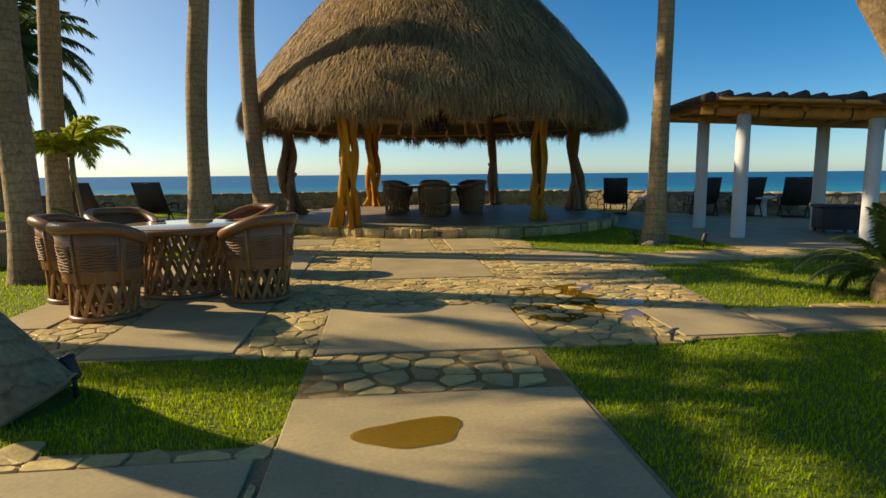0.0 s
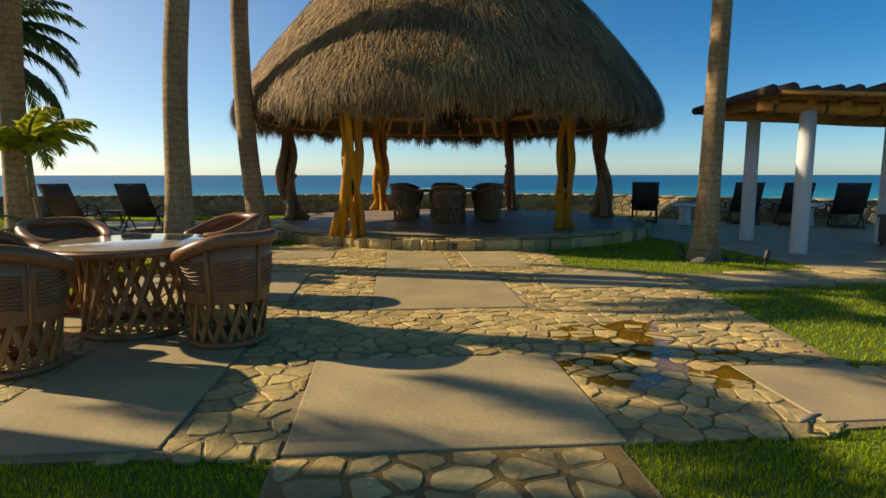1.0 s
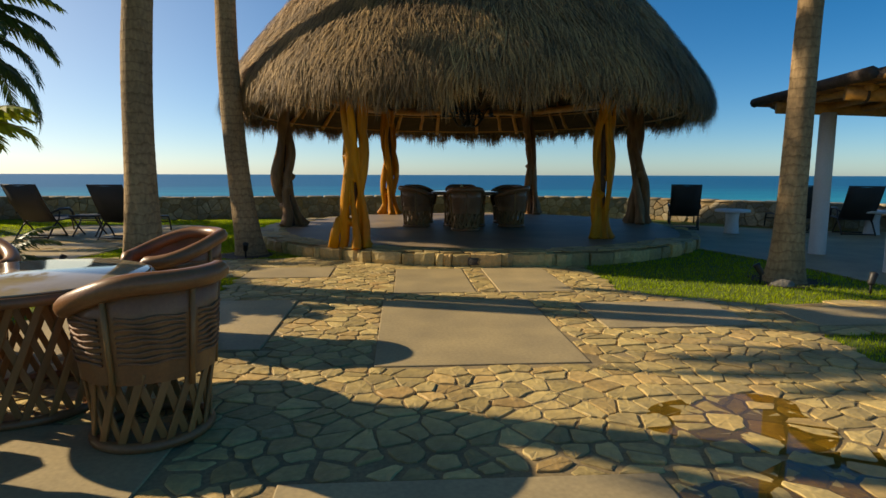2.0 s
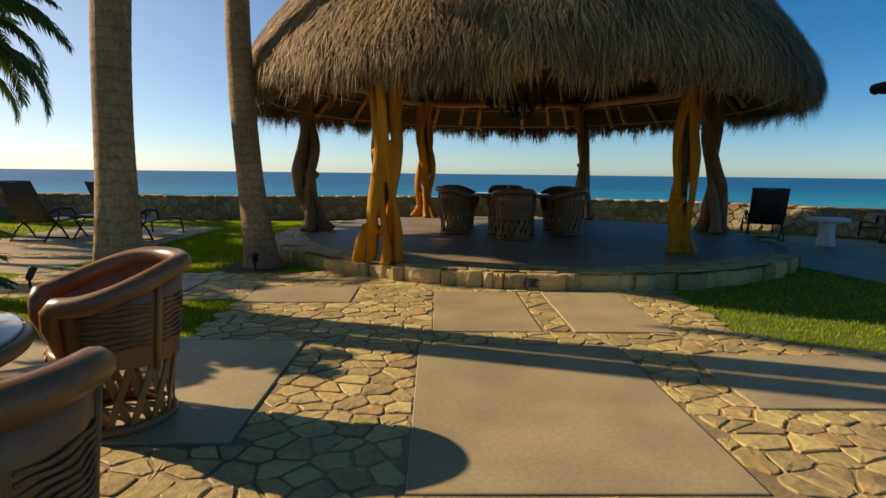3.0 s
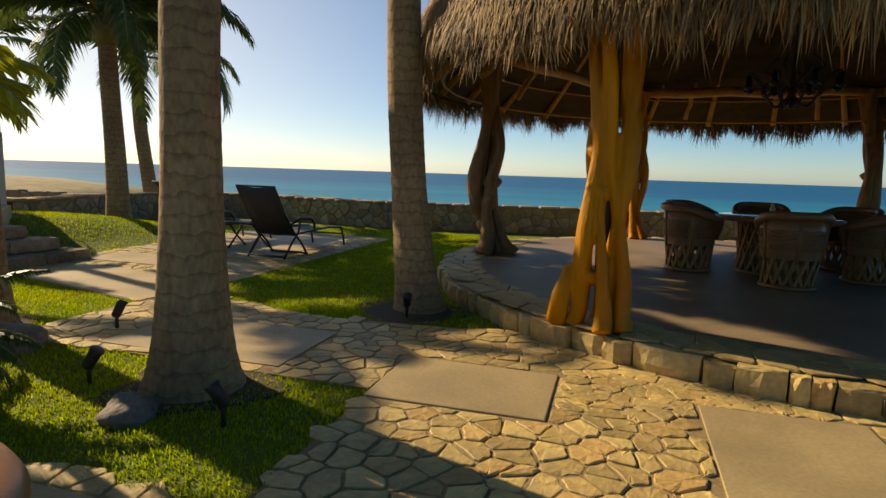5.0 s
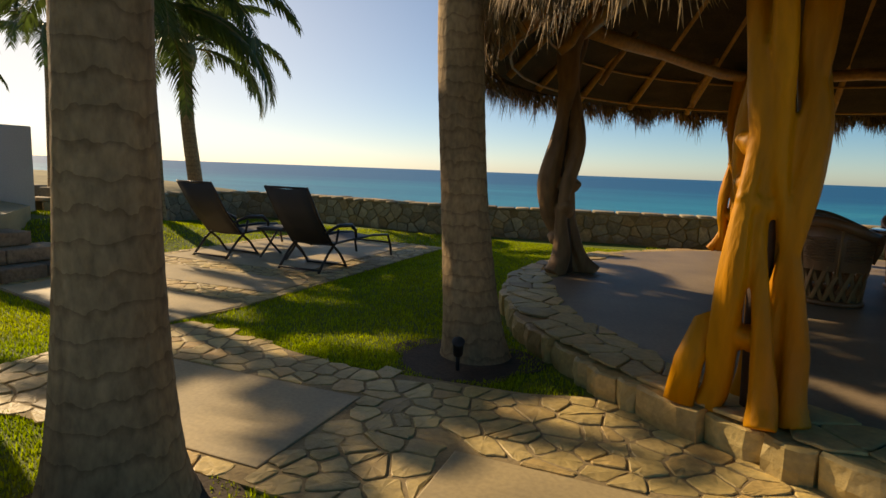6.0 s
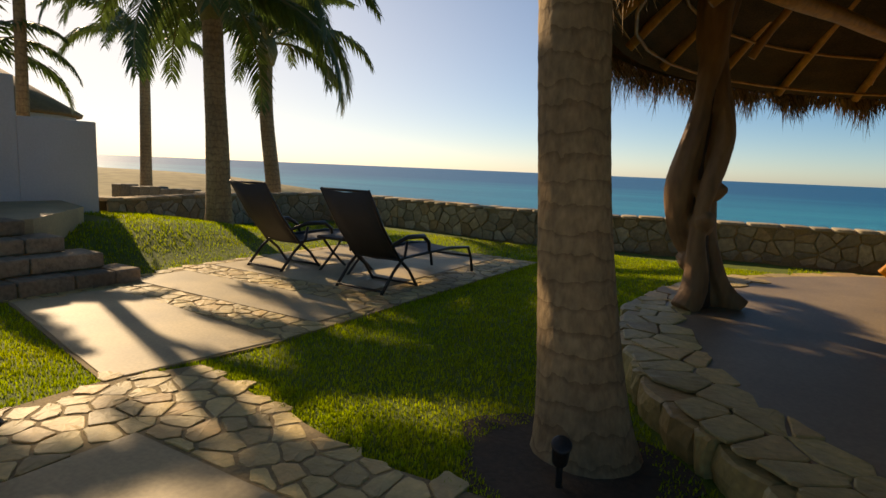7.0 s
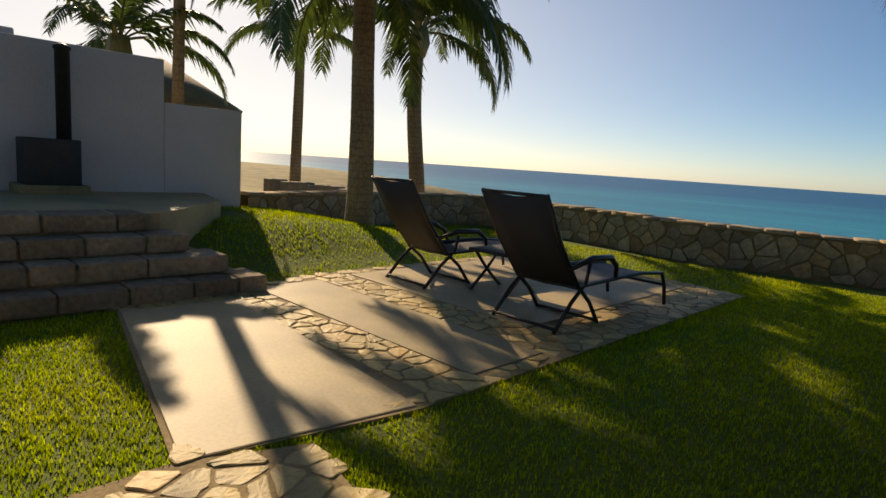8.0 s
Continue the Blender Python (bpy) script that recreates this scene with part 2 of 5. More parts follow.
def tube(bm, pts, radii, seg=8, cap=True, closed=False, shape=None):
    """A round tube along points; shape(i, angle, radius) may change the radius."""
    pts = [Vector(p) for p in pts]
    n = len(pts)
    if not hasattr(radii, "__len__"):
        radii = [radii] * n
    rings, side = [], None
    for i, p in enumerate(pts):
        a, b = pts[(i - 1) % n if closed else max(i - 1, 0)], pts[(i + 1) % n if closed else min(i + 1, n - 1)]
        d = (b - a).normalized()
        if side is None:
            side = d.orthogonal().normalized()
        side = (side - d * side.dot(d)).normalized()
        up = d.cross(side)
        ring = []
        for k in range(seg):
            an = 2 * math.pi * k / seg
            r = radii[i] if shape is None else shape(i, an, radii[i])
            ring.append(bm.verts.new(p + (side * math.cos(an) + up * math.sin(an)) * r))
        rings.append(ring)
    for i in range(n if closed else n - 1):
        r0, r1 = rings[i], rings[(i + 1) % n]
        for k in range(seg):
            bm.faces.new((r0[k], r0[(k + 1) % seg], r1[(k + 1) % seg], r1[k]))
    if cap and not closed:
        bm.faces.new(rings[0][::-1])
        bm.faces.new(rings[-1])
    return bm


def lathe(bm, profile, seg=24, cap=True):
    """Turns (radius, z) pairs round the z axis."""
    rings = [[bm.verts.new((r * math.cos(2 * math.pi * k / seg), r * math.sin(2 * math.pi * k / seg), z)) for k in range(seg)] for r, z in profile]
    for r0, r1 in zip(rings, rings[1:]):
        for k in range(seg):
            bm.faces.new((r0[k], r0[(k + 1) % seg], r1[(k + 1) % seg], r1[k]))
    if cap:
        bm.faces.new(rings[0][::-1]), bm.faces.new(rings[-1])
    return bm


def arc(c, r, a0, a1, n, z=0.0):
    return [Vector((c[0] + r * math.cos(radians(a0 + (a1 - a0) * i / (n - 1))), c[1] + r * math.sin(radians(a0 + (a1 - a0) * i / (n - 1))), z)) for i in range(n)]


def inside(x, y, poly):
    hit, n = False, len(poly)
    for i in range(n):
        (xa, ya), (xb, yb) = poly[i], poly[i - 1]
        if (ya > y) != (yb > y) and x < (xb - xa) * (y - ya) / (yb - ya) + xa:
            hit = not hit
    return hit


def clip(poly, a, b, c):
    """Keeps the part of a polygon where a*x + b*y <= c."""
    out = []
    for i, q in enumerate(poly):
        p = poly[i - 1]
        dp, dq = a * p[0] + b * p[1] - c, a * q[0] + b * q[1] - c
        if (dp <= 0) != (dq <= 0):
            s = dp / (dp - dq)
            out.append((p[0] + s * (q[0] - p[0]), p[1] + s * (q[1] - p[1])))
        if dq <= 0:
            out.append(q)
    return out


def cells(poly, size, gap, rng, squash=1.0):
    """Irregular stones that fill a convex polygon: cells round scattered seeds, drawn in by half a joint."""
    xs, ys = [p[0] for p in poly], [p[1] for p in poly]
    seeds = []
    nx, ny = max(1, round((max(xs) - min(xs)) / (size * squash))), max(1, round((max(ys) - min(ys)) / size))
    dx, dy = (max(xs) - min(xs)) / nx, (max(ys) - min(ys)) / ny
    for j in range(-1, ny + 1):
        for i in range(-1, nx + 1):
            seeds.append((min(xs) + (i + 0.5 + 0.5 * (j % 2) - 0.25 + rng.uniform(-0.5, 0.5)) * dx, min(ys) + (j + 0.5 + rng.uniform(-0.48, 0.48)) * dy))
    out = []
    for i, (sx, sy) in enumerate(seeds):
        if not inside(sx, sy, poly):
            continue
        cell = list(poly)
        for k, (tx, ty) in enumerate(seeds):
            if k == i or abs(tx - sx) > 3 * dx + size or abs(ty - sy) > 3 * dy + size:
                continue
            a, b = tx - sx, ty - sy
            ln = math.hypot(a, b)
            cell = clip(cell, a / ln, b / ln, (a * (sx + tx) + b * (sy + ty)) / 2 / ln - gap / 2)
            if len(cell) < 3:
                break
        if len(cell) >= 3:
            area = 0.5 * abs(sum(cell[q - 1][0] * cell[q][1] - cell[q][0] * cell[q - 1][1] for q in range(len(cell))))
            if area > 0.15 * size * size:
                out.append(cell)
    return out


def slab_mesh(cell, h, rng, inset=0.014, round_=True):
    """A stone or slab: worn outline, a chamfer and a slightly uneven top. Lies in x, y, with its foot at z = 0."""
    pts = []
    n = len(cell)
    for i in range(n):
        p, q = Vector(cell[i]), Vector(cell[(i + 1) % n])
        if (q - p).length < 1e-4:
            continue
        if round_:
            for s in (0.12, 0.5, 0.88):
                w = p.lerp(q, s)
                nrm = Vector((q.y - p.y, p.x - q.x)).normalized()
                pts.append(w + nrm * rng.uniform(-0.008, 0.003) * (1 if s == 0.5 else 0.6))
        else:
            pts += [p]
    c = sum(pts, Vector((0, 0))) / len(pts)
    vs, k = [], len(pts)
    tilt = (rng.uniform(-0.012, 0.012), rng.uniform(-0.012, 0.012)) if round_ else (0, 0)
    top = lambda w: h + tilt[0] * (w.x - c.x) + tilt[1] * (w.y - c.y)
    vs += [(w.x, w.y, 0) for w in pts]
    vs += [(w.x, w.y, top(w) - 0.35 * inset) for w in pts]
    for w in pts:
        d = c - w
        v = w + d * min(0.4, inset / max(d.length, 1e-3))
        vs.append((v.x, v.y, top(v) + (rng.uniform(-0.002, 0.003) if round_ else 0)))
    vs.append((c.x, c.y, h + (rng.uniform(0, 0.005) if round_ else 0)))
    fs = []
    for r in range(2):
        fs += [(r * k + i, r * k + (i + 1) % k, (r + 1) * k + (i + 1) % k, (r + 1) * k + i) for i in range(k)]
    fs += [(2 * k + i, 2 * k + (i + 1) % k, 3 * k) for i in range(k)]
    return vs, fs

# ---- plan ----
PC, PR, PZ = (1.6, 15.25), 4.4, 0.2                       # raised round platform: centre, radius, height
HC = (1.4, 15.55)                                        # centre of the thatched shelter
WALL = [(-10.9, 14.8), (-11.2, 16.5), (-11.5, 18.6), (-10.9, 20.4), (-9.0, 20.25), (-6.0, 19.75), (-2.0, 20.7), (1.5, 21.0), (4.5, 20.4), (7.2, 19.55), (9.6, 16.6), (10.8, 15.7), (13.5, 14.6), (19.0, 13.4), (26.0, 12.5)]
PAVED = [
    [(-0.5, -6), (1.08, -6), (1.1, 3.9), (-0.5, 3.9)],
    [(-6.0, -6), (-0.5, -6), (-0.5, 2.58), (-6.0, 2.75)],
    [(-3.25, 4.0), (1.1, 3.88), (3.05, 4.0), (3.05, 4.75), (3.42, 7.3), (3.6, 8.35), (2.45, 9.15), (2.6, 11.05), (-0.5, 11.2), (-1.93, 10.3), (-1.92, 8.9), (-3.25, 8.9)],
    [(3.0, 3.98), (9, 4.1), (9, 4.85), (3.0, 4.78)],
    [(3.42, 7.3), (6.3, 7.75), (6.0, 8.6), (3.6, 8.35)],
    [(-4.95, 10.32), (-1.93, 10.28), (0.6, 10.6), (0.6, 11.2), (-0.3, 11.45), (-1.25, 12.05), (-1.8, 11.85), (-3.1, 11.75), (-4.77, 12.1), (-4.97, 11.58)],
    [(-7.35, 12.08), (-4.95, 11.57), (-4.75, 12.7), (-4.75, 17.75), (-7.9, 17.85), (-7.9, 14.5), (-7.7, 13.45), (-7.6, 12.0)],
    [(5.75, 8.6), (9.0, 7.75), (26, 6), (26, 12), (10, 15.6), (7.3, 17.3), (5.2, 17.0), (5.15, 13.1), (5.65, 11)],
]
TERRACE = [(-8.75, 11.6), (-8.75, 13.3), (-9.6, 14.6), (-22, 14.6), (-22, 6), (-9.2, 6)]


def smooth(a, b, x):
    s = min(1, max(0, (x - a) / (b - a)))
    return s * s * (3 - 2 * s)


def ground_z(x, y):
    """Height of the lawn: level, with a bank that climbs to the upper terrace."""
    z = 0.0
    if x < -7.4 and y > 11.4:
        z = 0.42 * smooth(-7.8, -9.6, x) * (1 - smooth(14.6, 18.2, y)) * smooth(11.4, 12.6, y)
    if x < -7.4 and y <= 12.6:
        z = max(z, 0.5 * smooth(-8.0, -9.2, x))
    return z


# garden ground: one sheet that falls to the beach behind the sea wall and runs to the horizon
def build_ground():
    def edge(x):                                             # y of the sea wall along x
        w = WALL[2:]
        if x <= w[0][0]:
            return 18.6 + (x + 11.5) * 0.2
        for (xa, ya), (xb, yb) in zip(w, w[1:]):
            if xa <= x <= xb:
                return ya + (yb - ya) * (x - xa) / (xb - xa)
        return 12.5
    xs = sorted(set([-3000, -1200, -500, -250, -120, -70, -45, -32] + [-24 + 0.5 * i for i in range(105)] + [30, 36, 45, 70, 120, 250, 500, 1200, 3000]))
    ys = sorted(set([-400, -150, -60, -30, -15] + [-8 + 0.5 * i for i in range(70)] + [28, 30, 34, 40, 50, 65, 90]))
    vs, fs, mats = [], [], []
    for y in ys:
        for x in xs:
            d = y - edge(x) if x > -11.4 else max(y - edge(x), 0.0)
            z = ground_z(x, y)
            if d > 0.15:
                z = -0.05 - 9.0 * smooth(0.15, 22, d)
            if x < -13:                                       # low dune that hides the foot of the far beach
                far = smooth(-13, -26, x)
                z = z * (1 - far) + far * (0.62 * math.exp(-((y - 30 - 0.15 * (x + 26)) / 7) ** 2) - 0.1 - 10 * smooth(34 - 0.18 * (x + 26), 66 - 0.30 * (x + 26), y))
            vs.append((x, y, z))
    w = len(xs)
    for j in range(len(ys) - 1):
        for i in range(w - 1):
            fs.append((j * w + i, j * w + i + 1, (j + 1) * w + i + 1, (j + 1) * w + i))
            cx, cy = (xs[i] + xs[i + 1]) / 2, (ys[j] + ys[j + 1]) / 2
            mats.append(1 if cy > edge(cx) + 0.2 or cx < -16 else 0)
    me = raw("ground", vs, fs)
    me.materials.append(M_GRASS), me.materials.append(M_SAND)
    me.polygons.foreach_set("material_index", mats)
    tagged(put("ground", me), "mown green garden turf that falls to a sandy beach", "ground", kind="structure")


build_ground()


def sea_material():
    m = bpy.data.materials.new("sea_water")
    m.use_nodes = True
    n, l = m.node_tree.nodes, m.node_tree.links
    b = n["Principled BSDF"]
    tc, mp = n.new("ShaderNodeTexCoord"), n.new("ShaderNodeMapping")
    mp.inputs["Scale"].default_value = (0.004, 0.02, 1)
    mp.inputs["Rotation"].default_value = (0, 0, radians(12))
    l.new(tc.outputs["Object"], mp.inputs["Vector"])
    bands, wav = n.new("ShaderNodeTexNoise"), n.new("ShaderNodeTexNoise")
    bands.inputs["Scale"].default_value, bands.inputs["Detail"].default_value = 1.3, 6
    l.new(mp.outputs["Vector"], bands.inputs["Vector"])
    wav.inputs["Scale"].default_value, wav.inputs["Detail"].default_value = 0.25, 6
    l.new(tc.outputs["Object"], wav.inputs["Vector"])
    sep = n.new("ShaderNodeSeparateXYZ")
    l.new(tc.outputs["Object"], sep.inputs["Vector"])
    depth = n.new("ShaderNodeMapRange")                       # shallow turquoise near the shore, deep blue far out
    depth.inputs["From Min"].default_value, depth.inputs["From Max"].default_value = 60, 900
    l.new(sep.outputs["Y"], depth.inputs["Value"])
    add = n.new("ShaderNodeMath")
    add.operation = "MULTIPLY_ADD"
    l.new(bands.outputs["Fac"], add.inputs[0])
    add.inputs[1].default_value = 0.9
    l.new(depth.outputs["Result"], add.inputs[2])
    ramp = n.new("ShaderNodeValToRGB")
    ramp.color_ramp.elements[0].position, ramp.color_ramp.elements[0].color = 0.25, (0.06, 0.40, 0.42, 1)
    ramp.color_ramp.elements[1].position, ramp.color_ramp.elements[1].color = 1.2 / 1.3, (0.006, 0.10, 0.22, 1)
    e = ramp.color_ramp.elements.new(0.55)
    e.color = (0.012, 0.22, 0.32, 1)
    l.new(add.outputs["Value"], ramp.inputs["Fac"])
    l.new(ramp.outputs["Color"], b.inputs["Base Color"])
    b.inputs["Roughness"].default_value = 0.4
    b.inputs["Specular IOR Level"].default_value = 0.12
    bp = n.new("ShaderNodeBump")
    bp.inputs["Strength"].default_value, bp.inputs["Distance"].default_value = 0.5, 1.2
    l.new(wav.outputs["Fac"], bp.inputs["Height"]), l.new(bp.outputs["Normal"], b.inputs["Normal"])
    return m


M_SEA = sea_material()
tagged(put("water", raw("water", [(-4400, 24, -7.5), (4400, 24, -7.5), (4400, 4400, -7.5), (-4400, 4400, -7.5)], [(0, 1, 2, 3)]), M_SEA),
       "calm turquoise sea reaching the horizon", "sea", kind="structure")


# mortar bed under the paving, lowest layer
def flat(poly, z0, z1):
    n = len(poly)
    return [(x, y, z0) for x, y in poly] + [(x, y, z1) for x, y in poly], \
        [tuple(range(2 * n - 1, n - 1, -1))[::-1]] + [(i, (i + 1) % n, n + (i + 1) % n, n + i) for i in range(n)]


pavement = thing("pavement", "flagstone and concrete slab garden paving", "paving", kind="structure")
for i, poly in enumerate(PAVED):
    put("mortar_bed", raw("mortar_bed", *flat(poly, -0.06, 0.0125 + 0.0007 * i)), M_MORTAR if i != 7 else M_CONC, pavement, smooth=False)


# platform: round terrace with a stone riser and a concrete top
platform = thing("platform", "low round concrete terrace with a rough stone riser", "platform", pose(*PC, 0), kind="structure")
bm = bmesh.new()
rim = [(PR - 0.28 + 0.05 * math.sin(3 * a) + 0.03 * math.sin(7 * a), a) for a in [2 * math.pi * k / 96 for k in range(96)]]
lathe(bm, [(PR - 0.12, -0.05), (PR - 0.12, PZ - 0.012)], 96)
part("platform_core", bm, M_MORTAR, platform, smooth=False)
bm = bmesh.new()
vs = [bm.verts.new((r * math.cos(a), r * math.sin(a), PZ + 0.004)) for r, a in rim]
vb = [bm.verts.new((r * math.cos(a), r * math.sin(a), PZ - 0.02)) for r, a in rim]
bm.faces.new(vs)
for k in range(96):
    bm.faces.new((vb[k], vb[(k + 1) % 96], vs[(k + 1) % 96], vs[k]))
# concrete with the shade under the thatch darkened into its colour
part("concrete_top", bm, surf("shaded_concrete", (0.33, 0.24, 0.14), (0.22, 0.165, 0.105), 0.55, 1.3, 38, 0.2, spread=0.15, depth=0.004), platform, smooth=False)

# sea wall core and cap
def wall_core():
    bm = bmesh.new()
    pts = []
    for (xa, ya), (xb, yb) in zip(WALL, WALL[1:]):
        pts += [(xa + (xb - xa) * s / 8, ya + (yb - ya) * s / 8) for s in range(8)]
    pts.append(WALL[-1])
    pts = [tuple(sum(pts[min(max(i + k, 0), len(pts) - 1)][q] for k in (-2, -1, 0, 1, 2)) / 5 for q in (0, 1)) for i in range(len(pts))]
    rings = []
    for i, p in enumerate(pts):
        a, b = Vector(pts[max(i - 1, 0)]), Vector(pts[min(i + 1, len(pts) - 1)])
        d = (b - a).normalized()
        nrm = Vector((d.y, -d.x))                              # towards the garden
        top = 0.60 + 0.008 * math.sin(i * 1.7) + 0.01 * math.sin(i * 0.61)
        prof = [(0.0, -0.3), (0.0, top - 0.03), (0.02, top - 0.028), (0.02, top), (-0.36, top), (-0.36, -1.5)]
        rings.append([bm.verts.new((p[0] + nrm.x * s, p[1] + nrm.y * s, z)) for s, z in prof])
    for r0, r1 in zip(rings, rings[1:]):
        for k in range(5):
            bm.faces.new((r0[k], r1[k], r1[k + 1], r0[k + 1]))
    return bm, pts


bm, WALL_PTS = wall_core()
sea_wall = tagged(part("sea_wall", bm, M_MORTAR, None, smooth=False), "low rubble stone garden wall above the beach", "wall", kind="structure")

# ---- thatched shelter ----
palapa = thing("palapa", "large round palm-thatch shelter on twisted varnished trunks", "thatched shelter", pose(*HC, PZ))
THATCH = [(4.72, 2.45), (4.82, 2.60), (4.72, 2.90), (4.39, 3.40), (3.92, 4.0), (3.36, 4.66), (2.82, 5.24), (2.17, 5.93), (1.47, 6.7), (0.7, 7.41), (0.18, 7.8)]


def thatch_at(s):
    """Radius and height along the roof's slope, 0 at the eaves to 1 at the tip."""
    f = s * (len(THATCH) - 1)
    i = min(int(f), len(THATCH) - 2)
    (ra, za), (rb, zb) = THATCH[i], THATCH[i + 1]
    return ra + (rb - ra) * (f - i), za + (zb - za) * (f - i)


def build_thatch():
    bm = bmesh.new()
    seg = 72
    rings = []
    for s in [k / 20 for k in range(21)]:
        r, z = thatch_at(max(s, 0.03))
        rings.append([bm.verts.new(((r - 0.05 + 0.04 * noise.noise((math.cos(a) * 3, math.sin(a) * 3, z))) * math.cos(a), (r - 0.05) * math.sin(a), z - PZ)) for a in [2 * math.pi * k / seg for k in range(seg)]])
    for r0, r1 in zip(rings, rings[1:]):
        for k in range(seg):
            bm.faces.new((r0[k], r0[(k + 1) % seg], r1[(k + 1) % seg], r1[k]))
    bm.faces.new(rings[-1])
    return part("thatch_core", bm, M_THATCH, palapa, "dense grey-brown palm thatch")


build_thatch()


def strands(name, count, rng, pick, length, width, material, label, hang=0.0):
    """Many narrow dry leaf strips that lie down the slope; joined, since nobody could count them."""
    vs, fs = [], []
    for i in range(count):
        s = pick(rng)
        a = rng.uniform(0, 2 * math.pi)
        r, z = thatch_at(s)
        r2, z2 = thatch_at(max(s - 0.03, 0))
        d = Vector((r2 - r, 0, z2 - z)).normalized()
        if hang and rng.random() < hang:
            d = Vector((rng.uniform(-0.12, 0.22), 0, -1)).normalized()
        ln = length * rng.uniform(0.5, 1.35)
        if hang > 0.5:                                          # the fringe hangs in uneven tufts
            ln *= 0.85 + 0.6 * noise.noise(Vector((math.cos(a) * 9, math.sin(a) * 9, 2))) + 0.7 * noise.noise(Vector((math.cos(a) * 40, math.sin(a) * 40, 5)))
        tuft = noise.noise(Vector((math.cos(a) * 14, math.sin(a) * 14, s * 30)))     # leaves lie in shaggy bundles
        lift = rng.uniform(0.0, 0.05) + 0.06 * max(0.0, tuft)
        yaw = rng.gauss(0, 0.2) + 0.5 * noise.noise(Vector((math.cos(a) * 11, math.sin(a) * 11, s * 18 + 9)))
        d = Vector((d.x, math.sin(yaw), d.z)).normalized()
        side = d.cross(Vector((1, 0, 0.6))).normalized() * width * rng.uniform(0.5, 1.3)
        p0 = Vector((r + lift - 0.02, 0, z - PZ))
        p1 = p0 + d * ln * 0.55 + Vector((rng.uniform(0.0, 0.05), 0, 0.0))
        p2 = p0 + d * ln + Vector((rng.uniform(-0.03, 0.06), 0, -0.05 * ln))
        ca, sa = math.cos(a), math.sin(a)
        k = len(vs)
        for q in (p0 - side, p0 + side, p1 + side, p1 - side, p2):
            vs.append((q.x * ca - q.y * sa, q.x * sa + q.y * ca, q.z))
        fs += [(k, k + 1, k + 2, k + 3), (k + 3, k + 2, k + 4)]
    return tagged(put(name, raw(name, vs, fs), material, palapa, label, smooth=False), kind="stuff")


rng = random.Random(4)
strands("thatch_layer", 95000, rng, lambda q: 0.14 + 0.86 * (1 - math.sqrt(1 - q.random() * 0.93)), 0.36, 0.0065, M_THATCH, "dry shaggy leaf strips down the roof", 0.10)
strands("eave_fringe", 15000, rng, lambda q: q.uniform(0.0, 0.10), 0.31, 0.0065, M_THATCH, "ragged hanging fringe of dry leaf at the eaves", 0.75)

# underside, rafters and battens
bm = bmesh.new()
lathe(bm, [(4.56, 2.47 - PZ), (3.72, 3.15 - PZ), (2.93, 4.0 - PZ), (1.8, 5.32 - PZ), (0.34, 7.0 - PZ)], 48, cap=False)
part("roof_lining", bm, M_UNDER, palapa, "brown layered underside of the thatch, roof shade put into its colour")


def pole(name, a, b, r, parent, material=None, wob=0.02, label="", seed=0):
    q = random.Random(seed)
    a, b = Vector(a), Vector(b)
    pts = [a.lerp(b, i / 5) + Vector((q.uniform(-wob, wob), q.uniform(-wob, wob), q.uniform(-wob, wob))) for i in range(6)]
    return part(name, tube(bmesh.new(), pts, [r * q.uniform(0.9, 1.1) for _ in pts], 8), material or M_POLE, parent, label)


for k in range(24):
    a = radians(k * 15 + 4)
    ca, sa = math.cos(a), math.sin(a)
    pole("rafter", (4.45 * ca, 4.45 * sa, 2.45 - PZ), (0.4 * ca, 0.4 * sa, 6.7 - PZ), 0.048, palapa, seed=k)
for k in range(9):
    s = k / 9
    r, z = 4.34 - 2.93 * s, 2.47 + 3.3 * s
    bm = bmesh.new()
    tube(bm, arc((0, 0), r, 0, 360, 41, z - PZ + 0.02)[:-1], 0.016, 5, closed=True)
    part("batten", bm, M_POLE, palapa)

# six twisted trunks and the ring beam on them
POSTS = [(-2.02, -3.82), (2.12, -2.8), (4.0, 0.15), (2.25, 3.3), (-1.67, 3.45), (-3.62, -0.25)]


